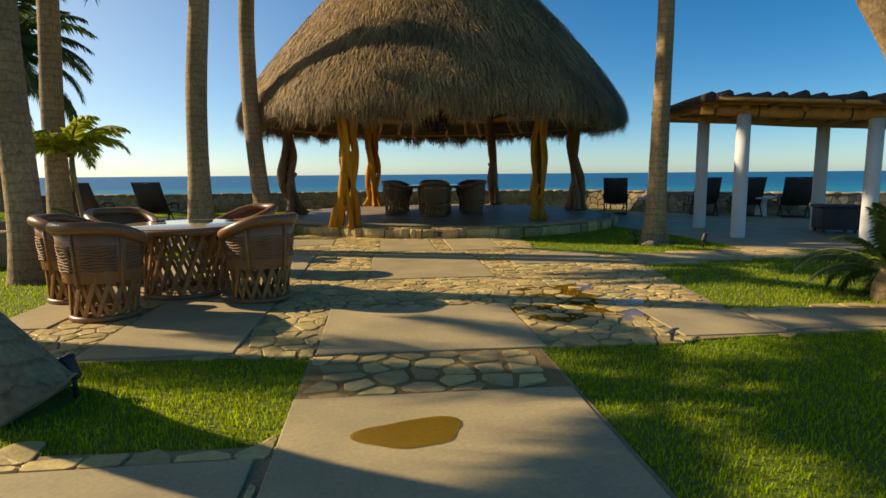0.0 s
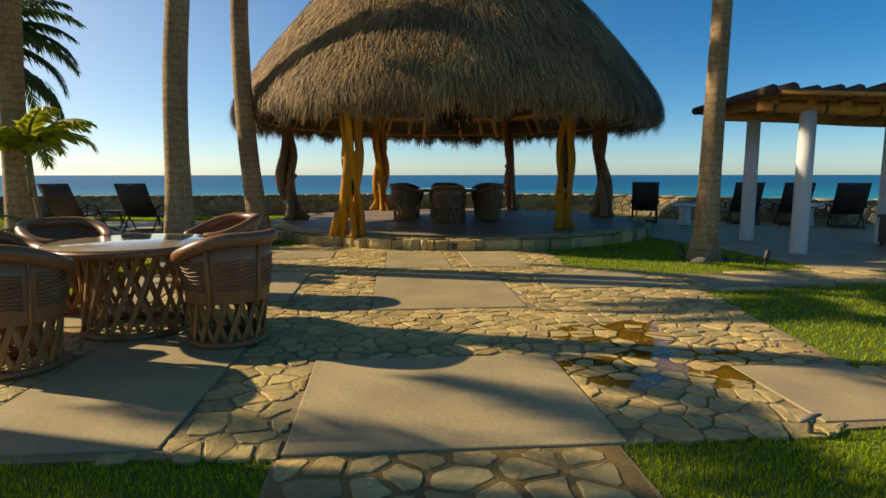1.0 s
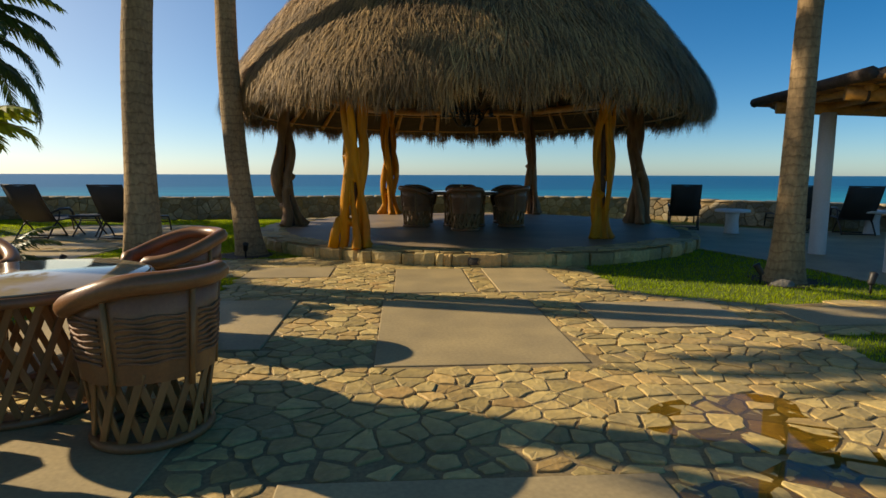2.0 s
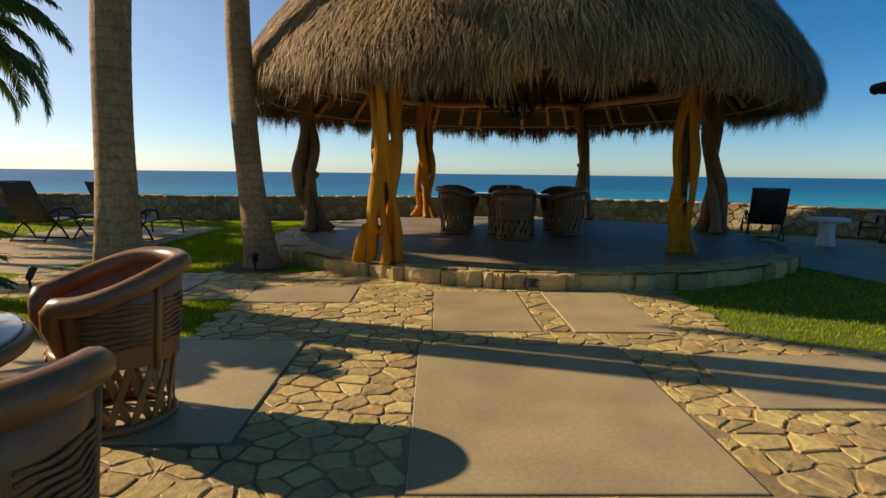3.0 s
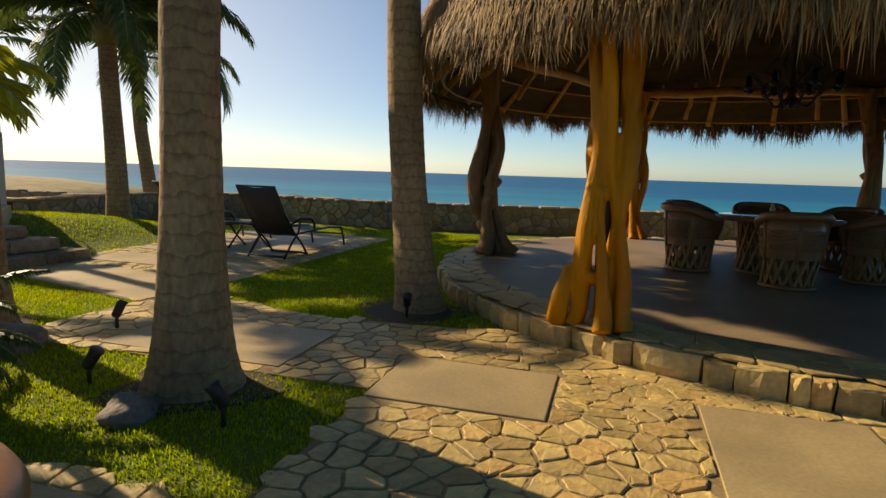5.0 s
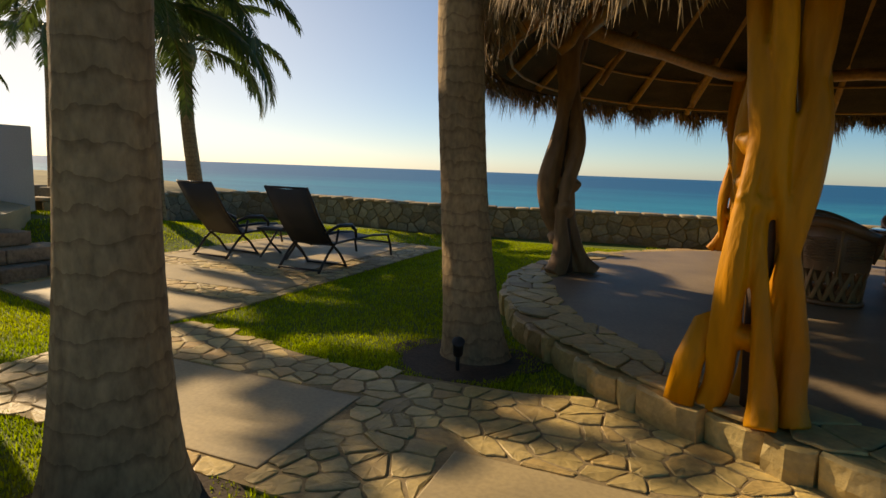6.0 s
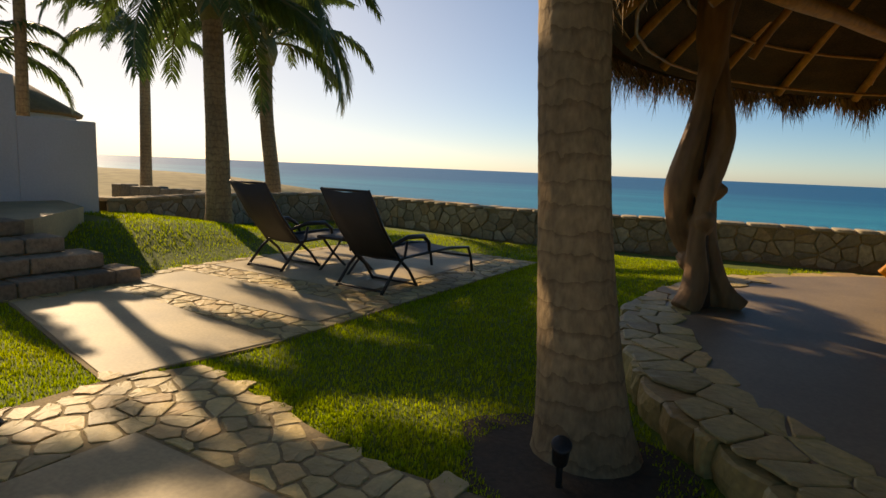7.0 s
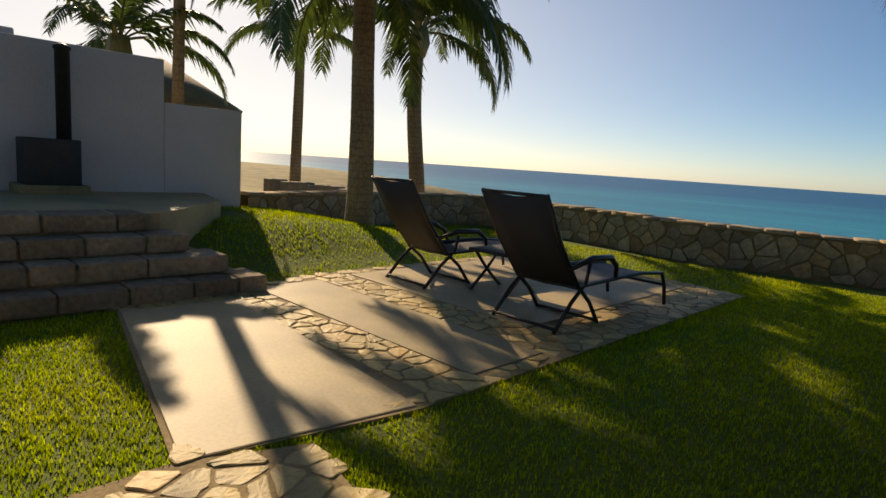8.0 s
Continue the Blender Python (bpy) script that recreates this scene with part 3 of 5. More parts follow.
def trunk_post(x, y, seed, bright, girth=1.0):
    """A gnarled trunk of several stems grown into one another, with long gaps between them, a spread foot and a bent line."""
    q = random.Random(seed)
    h, n = 2.78, 30
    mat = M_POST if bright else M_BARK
    bend = [q.uniform(0, 6.3) for _ in range(4)]
    sway = 0.025 if bright else 0.075
    twist = q.choice((-1, 1)) * (q.uniform(0.5, 1.1) if bright else q.uniform(2.2, 3.2))
    axis = [Vector((sway * (math.sin(4.4 * i / n + bend[0]) - math.sin(bend[0])), sway * (math.sin(3.6 * i / n + bend[1]) - math.sin(bend[1])), h * i / n)) for i in range(n + 1)]
    stems = 6 if bright else 3
    bm = bmesh.new()
    for k in range(stems):
        a0, ph, big = 2 * math.pi * k / stems + q.uniform(-0.3, 0.3), q.uniform(0, 6.3), q.uniform(0.85, 1.15)
        pts, rad = [], []
        for i, p in enumerate(axis):
            s = i / n
            an = a0 + twist * s + 0.6 * math.sin(5.2 * s + ph)
            out = girth * ((0.102 if bright else 0.07) * (1 + 0.5 * math.sin(8.5 * s + ph)) + 0.10 * math.exp(-s * h / 0.16) + 0.03 * smooth(0.85, 1, s))
            pts.append(p + Vector((math.cos(an), math.sin(an), 0)) * out)
            rad.append(girth * big * ((0.049 if bright else 0.06) * (1 + 0.2 * math.sin(11 * s + 2 * ph)) + 0.018 * math.exp(-s * h / 0.25)))
        tube(bm, pts, rad, 14, shape=lambda i, an, r, ph=ph: r * (1 + 0.3 * noise.noise(Vector((math.cos(an) * 1.5, math.sin(an) * 1.5, i * 0.28 + ph)))))
    for k in range(5 if bright else 3):                        # bridges where stems have grown together, healed branch stubs
        i = q.randrange(4, n - 2)
        a, r = q.uniform(0, 6.3), girth * 0.12
        d = Vector((math.cos(a), math.sin(a), q.uniform(0.0, 0.5)))
        tube(bm, [axis[i], axis[i] + d * r * 0.8, axis[i] + d * (r + 0.035)], [girth * 0.075, girth * 0.055, 0.022], 10)
    post = part("trunk_post", bm, mat, palapa, "glossy orange-varnished gnarled trunk" if bright else "twisted bark-brown trunk", pose(x, y, 0))
    fuse = post.modifiers.new("fuse", "REMESH")
    fuse.mode, fuse.voxel_size, fuse.use_smooth_shade = "VOXEL", 0.011, True
    soft = post.modifiers.new("soften", "SMOOTH")
    soft.factor, soft.iterations = 0.5, 2
    # added dark core, so that the gaps between stems read as shaded hollows
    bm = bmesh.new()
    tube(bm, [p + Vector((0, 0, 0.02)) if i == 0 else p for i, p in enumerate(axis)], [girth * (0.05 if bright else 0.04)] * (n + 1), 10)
    part("gap_shade_core", bm, M_GAP_SHADE, post, "dark core added as shade in the gaps between the stems")
    return post


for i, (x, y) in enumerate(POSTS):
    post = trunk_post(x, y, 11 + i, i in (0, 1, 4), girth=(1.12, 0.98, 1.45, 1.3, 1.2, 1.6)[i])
    if i == 0:                                                 # stump spur at the foot
        bm = bmesh.new()
        tube(bm, [(-0.34, -0.05, 0), (-0.31, -0.04, 0.22), (-0.24, 0.0, 0.41), (-0.17, 0.02, 0.47)], [0.075, 0.07, 0.068, 0.035], 12,
             shape=lambda i, an, r: r * (1 + 0.15 * math.sin(3 * an)))
        tube(bm, [(-0.17, 0.03, 0.3), (-0.18, 0.03, 0.58), (-0.16, 0.03, 0.68)], [0.05, 0.04, 0.02], 10)
        part("root_spur", bm, M_POST, post)
for i in range(6):
    (xa, ya), (xb, yb) = POSTS[i], POSTS[(i + 1) % 6]
    pole("ring_beam", (xa, ya, 2.74), (xb, yb, 2.74), 0.085, palapa, wob=0.03, label="peeled orange pole beam", seed=40 + i)
    for s in (0.25, 0.75):
        p = Vector((xa + (xb - xa) * s, ya + (yb - ya) * s, 2.66))
        pole("eave_strut", p + Vector((0, 0, 0.25)), Vector((p.x * 1.13, p.y * 1.13, 2.3)), 0.042, palapa, seed=60 + i)

# ---- palms ----
def frond_mesh(name, length, droop, rng, leaf=0.42, pairs=54, material=None, lift=0.5):
    """One feather leaf: a stalk that arches over and two rows of hanging leaflets."""
    vs, fs, mats = [], [], []
    pts = []
    p, ang = Vector((0, 0, 0)), lift
    n = 18
    for i in range(n + 1):
        pts.append(p.copy())
        p = p + Vector((math.cos(ang), 0, math.sin(ang))) * (length / n)
        ang -= droop / n * (0.6 + 0.9 * i / n)
    for i in range(n + 1):
        w = 0.03 * (1 - i / n) + 0.006
        for dy, dz in ((-w, 0), (0, w), (w, 0), (0, -w * 0.6)):
            vs.append((pts[i].x, dy, pts[i].z + dz))
    for i in range(n):
        for k in range(4):
            fs.append((4 * i + k, 4 * i + (k + 1) % 4, 4 * i + 4 + (k + 1) % 4, 4 * i + 4 + k))
            mats.append(1)
    for i in range(pairs):
        s = 0.14 + 0.86 * (i + 0.5) / pairs
        f = s * n
        j = min(int(f), n - 1)
        q = pts[j].lerp(pts[j + 1], f - j)
        d = (pts[j + 1] - pts[j]).normalized()
        ln = leaf * (0.35 + 0.9 * math.sin(math.pi * min(1, 0.18 + 0.82 * s) ** 0.9)) * rng.uniform(0.8, 1.1)
        for sgn in (-1, 1):
            out = (Vector((0, sgn, 0)) * 0.8 + d * 0.75 + Vector((0, 0, rng.uniform(-0.35, 0.1)))).normalized()
            a = q + out * ln * 0.5 + Vector((0, 0, -0.05 * ln))
            b = q + out * ln * 0.92 + Vector((0, 0, -0.38 * ln * rng.uniform(0.6, 1.4)))
            w = d * 0.029 + Vector((0, 0, 0.004))
            k = len(vs)
            for v in (q - w * 0.6, q + w * 0.6, a + w, a - w, b):
                vs.append(tuple(v))
            fs += [(k, k + 1, k + 2, k + 3), (k + 3, k + 2, k + 4)]
            mats += [0, 0]
    me = raw(name, vs, fs)
    me.materials.append(material or M_FROND), me.materials.append(M_STALK)
    me.polygons.foreach_set("material_index", mats)
    return me


frng = random.Random(8)
FRONDS = [frond_mesh("frond", 2.5, d, frng, lift=l) for d, l in ((1.3, 1.15), (1.6, 0.9), (1.9, 0.65), (2.0, 0.3))]
FRONDS_Y = [frond_mesh("young_frond", 1.0, d, frng, 0.26, 26, M_FROND_Y, l) for d, l in ((1.6, 1.1), (2.4, 0.8), (2.0, 1.3))]


def palm(points, r0, r1, label, crown=14, seed=0, flare=1.6, fronds=None, size=1.0, ring=0.13):
    """points: the trunk's line, foot to top. Leaf scars ring the trunk; the foot swells."""
    q = random.Random(seed)
    pts = [Vector(p) for p in points]
    base = pts[0].copy()
    tree = thing("palm_tree", label, "palm tree", pose(*base), group="garden palms")
    dense = []
    lens = [(b - a).length for a, b in zip(pts, pts[1:])]
    total = sum(lens)
    steps = int(total / (ring / 4))
    for i in range(steps + 1):
        d = total * i / steps
        k = 0
        while k < len(lens) - 1 and d > lens[k]:
            d -= lens[k]
            k += 1
        a, b = pts[k], pts[k + 1]
        s = d / lens[k]
        p0, p3 = pts[max(k - 1, 0)], pts[min(k + 2, len(pts) - 1)]
        w = 0.5 * ((2 * a) + (b - p0) * s + (2 * p0 - 5 * a + 4 * b - p3) * s * s + (3 * a - p0 - 3 * b + p3) * s ** 3)
        dense.append(w - base)
    rad = []
    jit = [q.uniform(0.5, 1.2) for _ in range(steps + 2)]
    for i in range(steps + 1):
        s = i / steps
        h = total * s
        r = r0 + (r1 - r0) * min(1, s * 1.15)
        r *= 1 + (flare - 1) * math.exp(-h / 0.42) + 0.12 * (flare - 1) * math.exp(-h / 1.6)
        saw = (i % 4) / 4
        rad.append(r * (1 + 0.017 * jit[i // 4] * (0.6 - saw) + 0.015 * math.sin(h * 2.3 + seed)))

    def shape(i, an, r):
        return r * (1 + 0.035 * noise.noise(Vector((math.cos(an) * 1.6, math.sin(an) * 1.6, i * 0.05 + seed * 3))))

    part("trunk", tube(bmesh.new(), dense, rad, 20, shape=shape), M_PALM, tree, "ringed grey-brown palm trunk")
    top = dense[-1]
    fr = fronds or FRONDS
    for k in range(crown):
        me = fr[k % len(fr)]
        m = pose(top.x, top.y, top.z, 0, q.uniform(-18, 12), k * 360 / max(crown, 1) * 1.0 + q.uniform(-12, 12)) @ Matrix.Scale(size * q.uniform(0.85, 1.12), 4)
        put("frond", me, None, tree, "", m, smooth=False)
    if crown:
        bm = bmesh.new()
        tube(bm, [top - Vector((0, 0, 0.5)), top - Vector((0, 0, 0.2)), top + Vector((0, 0, 0.1))], [r1 * 1.05, r1 * 1.5, r1 * 1.1], 14,
             shape=lambda i, an, r: r * (1 + 0.12 * math.sin(7 * an + i)))
        part("crown_shaft", bm, M_STALK, tree, "fibrous base of the leaves")
    return tree


palm([(-2.98, 9.97, -0.05), (-2.96, 9.97, 1.2), (-2.92, 9.97, 2.6), (-2.78, 9.97, 4.2), (-2.6, 9.97, 6.3)], 0.163, 0.15, "thick ringed palm standing in a small lawn beside the paving", seed=1, size=1.2, flare=2.0)
palm([(-2.36, 12.45, -0.05), (-2.52, 12.5, 1.2), (-2.62, 12.55, 2.6), (-2.64, 12.6, 4.2), (-2.5, 12.6, 7.0)], 0.17, 0.15, "slightly leaning palm beside the round terrace", seed=2, size=1.2)
palm([(4.72, 9.65, -0.05), (4.74, 9.65, 1.2), (4.76, 9.65, 2.6), (4.75, 9.6, 4.0), (4.69, 9.55, 7.0)], 0.15, 0.12, "slim palm in the lawn near the pergola", seed=3, flare=1.8, size=1.2)
palm([(-4.15, 7.3, -0.05), (-4.17, 7.3, 1.2), (-4.2, 7.3, 2.4), (-4.2, 7.3, 4.0), (-4.2, 7.3, 5.4)], 0.17, 0.16, "palm with a rough trunk head beside the dining chairs", seed=4, size=1.1, crown=11)
palm([(-5.36, 10.4, -0.05), (-5.36, 10.4, 1.2), (-5.34, 10.4, 2.4), (-5.27, 10.4, 3.8), (-5.2, 10.4, 5.5)], 0.17, 0.155, "palm on the lawn by the stepping path", seed=14, size=1.05, crown=10)
palm([(-9.85, 16.2, -0.05), (-9.87, 16.2, 1.4), (-9.93, 16.2, 2.6), (-9.97, 16.2, 4.0)], 0.185, 0.16, "tall straight palm by the garden wall", seed=5, crown=44, size=1.25)
palm([(-12.3, 19.75, -0.9), (-12.4, 19.75, 0.6), (-12.62, 19.75, 2.1), (-12.68, 19.75, 3.1), (-12.62, 19.75, 4.05)], 0.19, 0.15, "leaning palm behind the garden wall", seed=6, size=1.1, crown=17)
palm([(-19.6, 21.0, -0.6), (-19.55, 21, 1.5), (-19.5, 21, 3.5), (-19.5, 21, 4.95)], 0.18, 0.15, "slim palm beyond the garden wall", seed=7, crown=12, size=1.2)
palm([(-13.5, 13.95, -0.3), (-13.45, 13.95, 1.4), (-13.4, 13.95, 2.85)], 0.15, 0.13, "leafy palm close behind the white building", seed=9, crown=12, size=0.8)
palm([(-12.6, 14.55, -0.3), (-12.58, 14.55, 1.8), (-12.52, 14.55, 3.4), (-12.48, 14.55, 5.05)], 0.095, 0.085, "slim tall palm rising behind the white wall", seed=10, crown=10, size=0.82)
# out of view, added so that its crown throws shade over the lawn
palm([(-6.6, 5.7, -0.05), (-6.6, 5.7, 2.0), (-6.5, 5.7, 4.6)], 0.18, 0.16, "unseen palm added to shade the lawn, beside the planter", seed=16, crown=15, size=1.1)
palm([(-1.95, 3.25, -0.05), (-2.35, 3.27, 0.42), (-2.95, 3.3, 1.05), (-3.8, 3.3, 2.2), (-4.4, 3.3, 3.6), (-4.6, 3.3, 5.4)], 0.24, 0.18, "strongly leaning palm rooted in the lawn", seed=12, flare=1.35, size=1.2)
palm([(5.3, 4.2, -0.05), (4.8, 4.2, 1.0), (4.2, 4.25, 2.05), (3.6, 4.3, 3.1), (3.0, 4.3, 4.6), (2.7, 4.3, 6.2)], 0.2, 0.17, "pale curved palm leaning over the lawn", seed=13, size=1.2)
palm([(-4.6, 9.6, -0.02), (-4.62, 9.6, 0.5), (-4.68, 9.6, 1.0), (-4.72, 9.6, 1.5)], 0.035, 0.028, "young palm with yellow-green leaves on a thin stem", seed=15, crown=15, size=0.95, fronds=FRONDS_Y, flare=1.2, ring=0.08)

# ---- barrel chairs and tables of cedar strips and hide ----
def strip_mesh(name, ln, w, t):
    bm = bmesh.new()
    box(bm, -w / 2, w / 2, -t / 2, t / 2, 0, ln, 0.004)
    me = bpy.data.meshes.new(name)
    bm.to_mesh(me)
    bm.free()
    return me


SLAT = strip_mesh("slat", 0.44, 0.036, 0.012)


def between(a, b, ln, face):
    """Pose that lays a strip of length ln from a to b, its broad side to the given outward direction."""
    z = (b - a).normalized()
    y = (face - z * face.dot(z)).normalized()
    x = y.cross(z)
    m = Matrix((x, y, z)).transposed().to_4x4()
    return Matrix.Translation(a) @ m @ Matrix.Diagonal((1, 1, (b - a).length / ln, 1))


def barrel_chair(m, label, dark=False):
    """Tub chair: crossed cedar strips below, stretched hide round the back, a thick rolled rim. It faces -y."""
    chair = thing("barrel_chair", label, "chair", m, group="hide barrel chairs")
    hide = M_LEATHER
    rb, rt, zs = 0.255, 0.285, 0.36
    bm = bmesh.new()
    tube(bm, arc((0, 0), rb + 0.005, 0, 360, 33, 0.03)[:-1], 0.028, 8, closed=True)
    part("base_ring", bm, hide, chair, "hide-bound bottom ring")
    n = 16
    for k in range(n):
        for sgn, off in ((1, 0.008), (-1, -0.008)):
            a0, a1 = radians(360 * k / n), radians(360 * k / n + sgn * 26)
            a = Vector(((rb + off) * math.cos(a0), (rb + off) * math.sin(a0), 0.03))
            b = Vector(((rt + off) * math.cos(a1), (rt + off) * math.sin(a1), zs + 0.03))
            ob = put("slat", SLAT, M_CANE, chair)
            ob.matrix_basis = between(a, b, 0.44, Vector((math.cos((a0 + a1) / 2), math.sin((a0 + a1) / 2), 0)))
    bm = bmesh.new()
    lathe(bm, [(0.05, zs - 0.02), (rt - 0.01, zs - 0.01), (rt + 0.01, zs + 0.02), (rt - 0.01, zs + 0.05), (0.15, zs + 0.03), (0.02, zs + 0.025)], 28)
    part("seat", bm, hide, chair, "taut hide seat")
    # shell: open to the front, high at the back
    half, steps = 142, 44
    bm = bmesh.new()
    rows = []
    rimline = []

    def top(a):
        s = abs(a) / half
        return 0.80 - 0.15 * smooth(0.25, 0.98, s)
    for i in range(steps + 1):
        a = -half + 2 * half * i / steps
        th = radians(90 + a)
        h = top(a)
        col = []
        for z, r in ((zs - 0.02, rt + 0.012), (zs + 0.12, rt + 0.026), (zs + 0.25, rt + 0.036), (h, rt + 0.05), (h, rt + 0.025), (zs + 0.2, rt + 0.008), (zs - 0.02, rt - 0.01)):
            z = min(z, h)
            r += 0.004 * math.sin(a * 0.21) 
            col.append(bm.verts.new((r * math.cos(th), r * math.sin(th), z)))
        rows.append(col)
        rimline.append(Vector(((rt + 0.048) * math.cos(th), (rt + 0.048) * math.sin(th), h + 0.005)))
    for c0, c1 in zip(rows, rows[1:]):
        for k in range(6):
            bm.faces.new((c0[k], c1[k], c1[k + 1], c0[k + 1]))
    for c in (rows[0], rows[-1]):
        bm.faces.new(c)
    bmesh.ops.recalc_face_normals(bm, faces=bm.faces)
    part("backrest", bm, hide, chair, "brown stretched hide tub")
    ends = []
    for p, sgn in ((rimline[0], -1), (rimline[-1], 1)):        # the rim turns down at the arm ends
        d = Vector((p.x, p.y, 0)).normalized()
        tang = Vector((-d.y, d.x, 0)) * sgn
        e = [p + tang * 0.035 - Vector((0, 0, 0.03)), p + tang * 0.045 - Vector((0, 0, 0.10)), p + tang * 0.025 - Vector((0, 0, 0.24)) - d * 0.03]
        ends.append(e)
    line = ends[0][::-1] + rimline + ends[1]
    bm = bmesh.new()
    tube(bm, line, [0.02, 0.036, 0.046] + [0.05] * len(rimline) + [0.046, 0.036, 0.02], 12)
    part("rim", bm, hide, chair, "thick padded hide rim with a worn shine")
    # cord panels round the outside
    for a0, a1 in ((-128, -72), (-58, -6), (6, 58), (72, 128)):
        bm = bmesh.new()
        for k in range(9):
            z = zs + 0.08 + 0.026 * k
            pts = []
            for i in range(9):
                a = a0 + (a1 - a0) * i / 8
                if z > top(a) - 0.05:
                    continue
                f = (z - zs) / 0.45
                r = rt + 0.020 + 0.038 * f
                pts.append(Vector((r * math.cos(radians(90 + a)), r * math.sin(radians(90 + a)), z + 0.006 * math.sin(i * 1.3 + k))))
            if len(pts) > 2:
                tube(bm, pts, 0.0075, 5)
        me = bpy.data.meshes.new("cord_panel")
        bm.to_mesh(me)
        bm.free()
        put("cord_panel", me, M_ROPE, chair, "rows of wound cord")["kind"] = "stuff"
    for a in (-65, 0, 65):
        th = radians(90 + a)
        bm = bmesh.new()
        pts = [Vector((r * math.cos(th), r * math.sin(th), z)) for r, z in ((rt + 0.02, 0.30), (rt + 0.032, 0.5), (rt + 0.055, top(a) - 0.02))]
        tube(bm, pts, 0.013, 8)
        part("upright", bm, M_CANE, chair)
    return chair


def facing(x, y, cx, cy, z=0.02, extra=0.0):
    """A chair at x, y that looks at cx, cy (the chair's front is -y)."""
    return pose(x, y, z, 0, 0, math.degrees(math.atan2(cy - y, cx - x)) + 90 + extra)


TX, TY = -2.03, 6.25
chair = barrel_chair(facing(-2.42, 5.28, TX, TY, extra=8), "brown hide barrel chair with crossed cedar strips")
for x, y, e in ((-1.2, 5.83, -6), (-1.67, 7.45, -32), (-2.95, 7.0, 0), (-3.0, 6.05, -8)):
    copy_thing(chair, facing(x, y, TX, TY, extra=e))
IX, IY = 1.40, 15.3
for x, y, e in ((0.37, 15.1, 10), (1.30, 14.25, 4), (2.36, 15.05, -8), (2.42, 16.05, 5), (1.45, 16.45, -4), (0.5, 16.15, 6)):
    tagged(copy_thing(chair, facing(x, y, IX, IY, PZ + 0.004, e)), "dark hide barrel chair drawn up under the thatch")


def strip_table(x, y, z, r, h, top_material, label, top_label, drum):
    table = thing("round_table", label, "table", pose(x, y, z))
    n = 22
    for k in range(n):
        for sgn, off in ((1, 0.01), (-1, -0.01)):
            a0, a1 = radians(360 * k / n), radians(360 * k / n + sgn * 34)
            a = Vector(((drum + off) * math.cos(a0), (drum + off) * math.sin(a0), 0.02))
            b = Vector(((drum + 0.02 + off) * math.cos(a1), (drum + 0.02 + off) * math.sin(a1), h - 0.05))
            put("slat", SLAT, M_CANE, table, "", between(a, b, 0.44, Vector((math.cos((a0 + a1) / 2), math.sin((a0 + a1) / 2), 0))))
    bm = bmesh.new()
    tube(bm, arc((0, 0), drum, 0, 360, 41, 0.028)[:-1], 0.026, 8, closed=True)
    part("base_ring", bm, M_LEATHER, table)
    bm = bmesh.new()
    lathe(bm, [(drum * 0.6, h - 0.07), (r - 0.06, h - 0.06), (r - 0.01, h - 0.05), (r, h - 0.025), (r - 0.012, h - 0.004), (r - 0.03, h)], 64)
    part("tabletop_rim", bm, M_LEATHER, table, "hide-wrapped table edge")
    bm = bmesh.new()
    lathe(bm, [(0.02, h), (r - 0.04, h), (r - 0.03, h + 0.004), (r - 0.04, h + 0.009), (0.02, h + 0.009)], 64)
    part("tabletop", bm, top_material, table, top_label)
    return table


strip_table(TX, TY, 0.02, 0.66, 0.715, M_TOP, "round hide table on a drum of crossed cedar strips", "glossy pale tabletop", 0.40)
strip_table(IX, IY, PZ + 0.004, 0.72, 0.72, M_TOP, "round table with a shiny top under the thatch", "shiny pale tabletop", 0.42)
bm = bmesh.new()
lathe(bm, [(0.03, 0), (0.034, 0.005), (0.034, 0.09), (0.02, 0.11), (0.018, 0.15), (0.012, 0.152)], 16)
tagged(part("bottle", bm, surf("pale_ceramic", (0.5, 0.45, 0.2), (0.4, 0.36, 0.16), 0.4), None, "", pose(IX - 0.05, IY + 0.1, PZ + 0.735)), "small pale bottle on the table under the thatch", "bottle")


# ---- wrought iron chandelier ----
lamp = thing("chandelier", "black wrought-iron chandelier with scrolled arms hanging under the thatch", "chandelier", pose(1.5, 15.7, 2.42))
bm = bmesh.new()
tube(bm, [(0, 0, -0.05), (0, 0, 0.25), (0, 0, 0.8), (0, 0, 3.6)], [0.045, 0.03, 0.012, 0.008], 8)
part("stem", bm, M_IRON, lamp)
bm = bmesh.new()
lathe(bm, [(0.01, -0.12), (0.05, -0.08), (0.07, 0.0), (0.04, 0.06), (0.06, 0.1), (0.03, 0.16)], 14)
part("hub", bm, M_IRON, lamp)
arm_bm = bmesh.new()
curl = [Vector((0.04 + 0.5 * s, 0, 0.02 - 0.16 * math.sin(s * 5.2) + 0.14 * s)) for s in [i / 14 for i in range(15)]]
tube(arm_bm, curl, 0.013, 6)
tube(arm_bm, [Vector((0.30 + (0.02 + 0.075 * s) * math.cos(9 * s), 0, 0.10 + (0.02 + 0.075 * s) * math.sin(9 * s))) for s in [i / 16 for i in range(17)]], 0.009, 5)
ARM = bpy.data.meshes.new("arm")
arm_bm.to_mesh(ARM)
arm_bm.free()
cup_bm = bmesh.new()
lathe(cup_bm, [(0.01, 0.08), (0.05, 0.10), (0.062, 0.13), (0.03, 0.135), (0.028, 0.26), (0.004, 0.27)], 12)
CUP = bpy.data.meshes.new("candle_cup")
cup_bm.to_mesh(CUP)
cup_bm.free()
scroll_bm = bmesh.new()
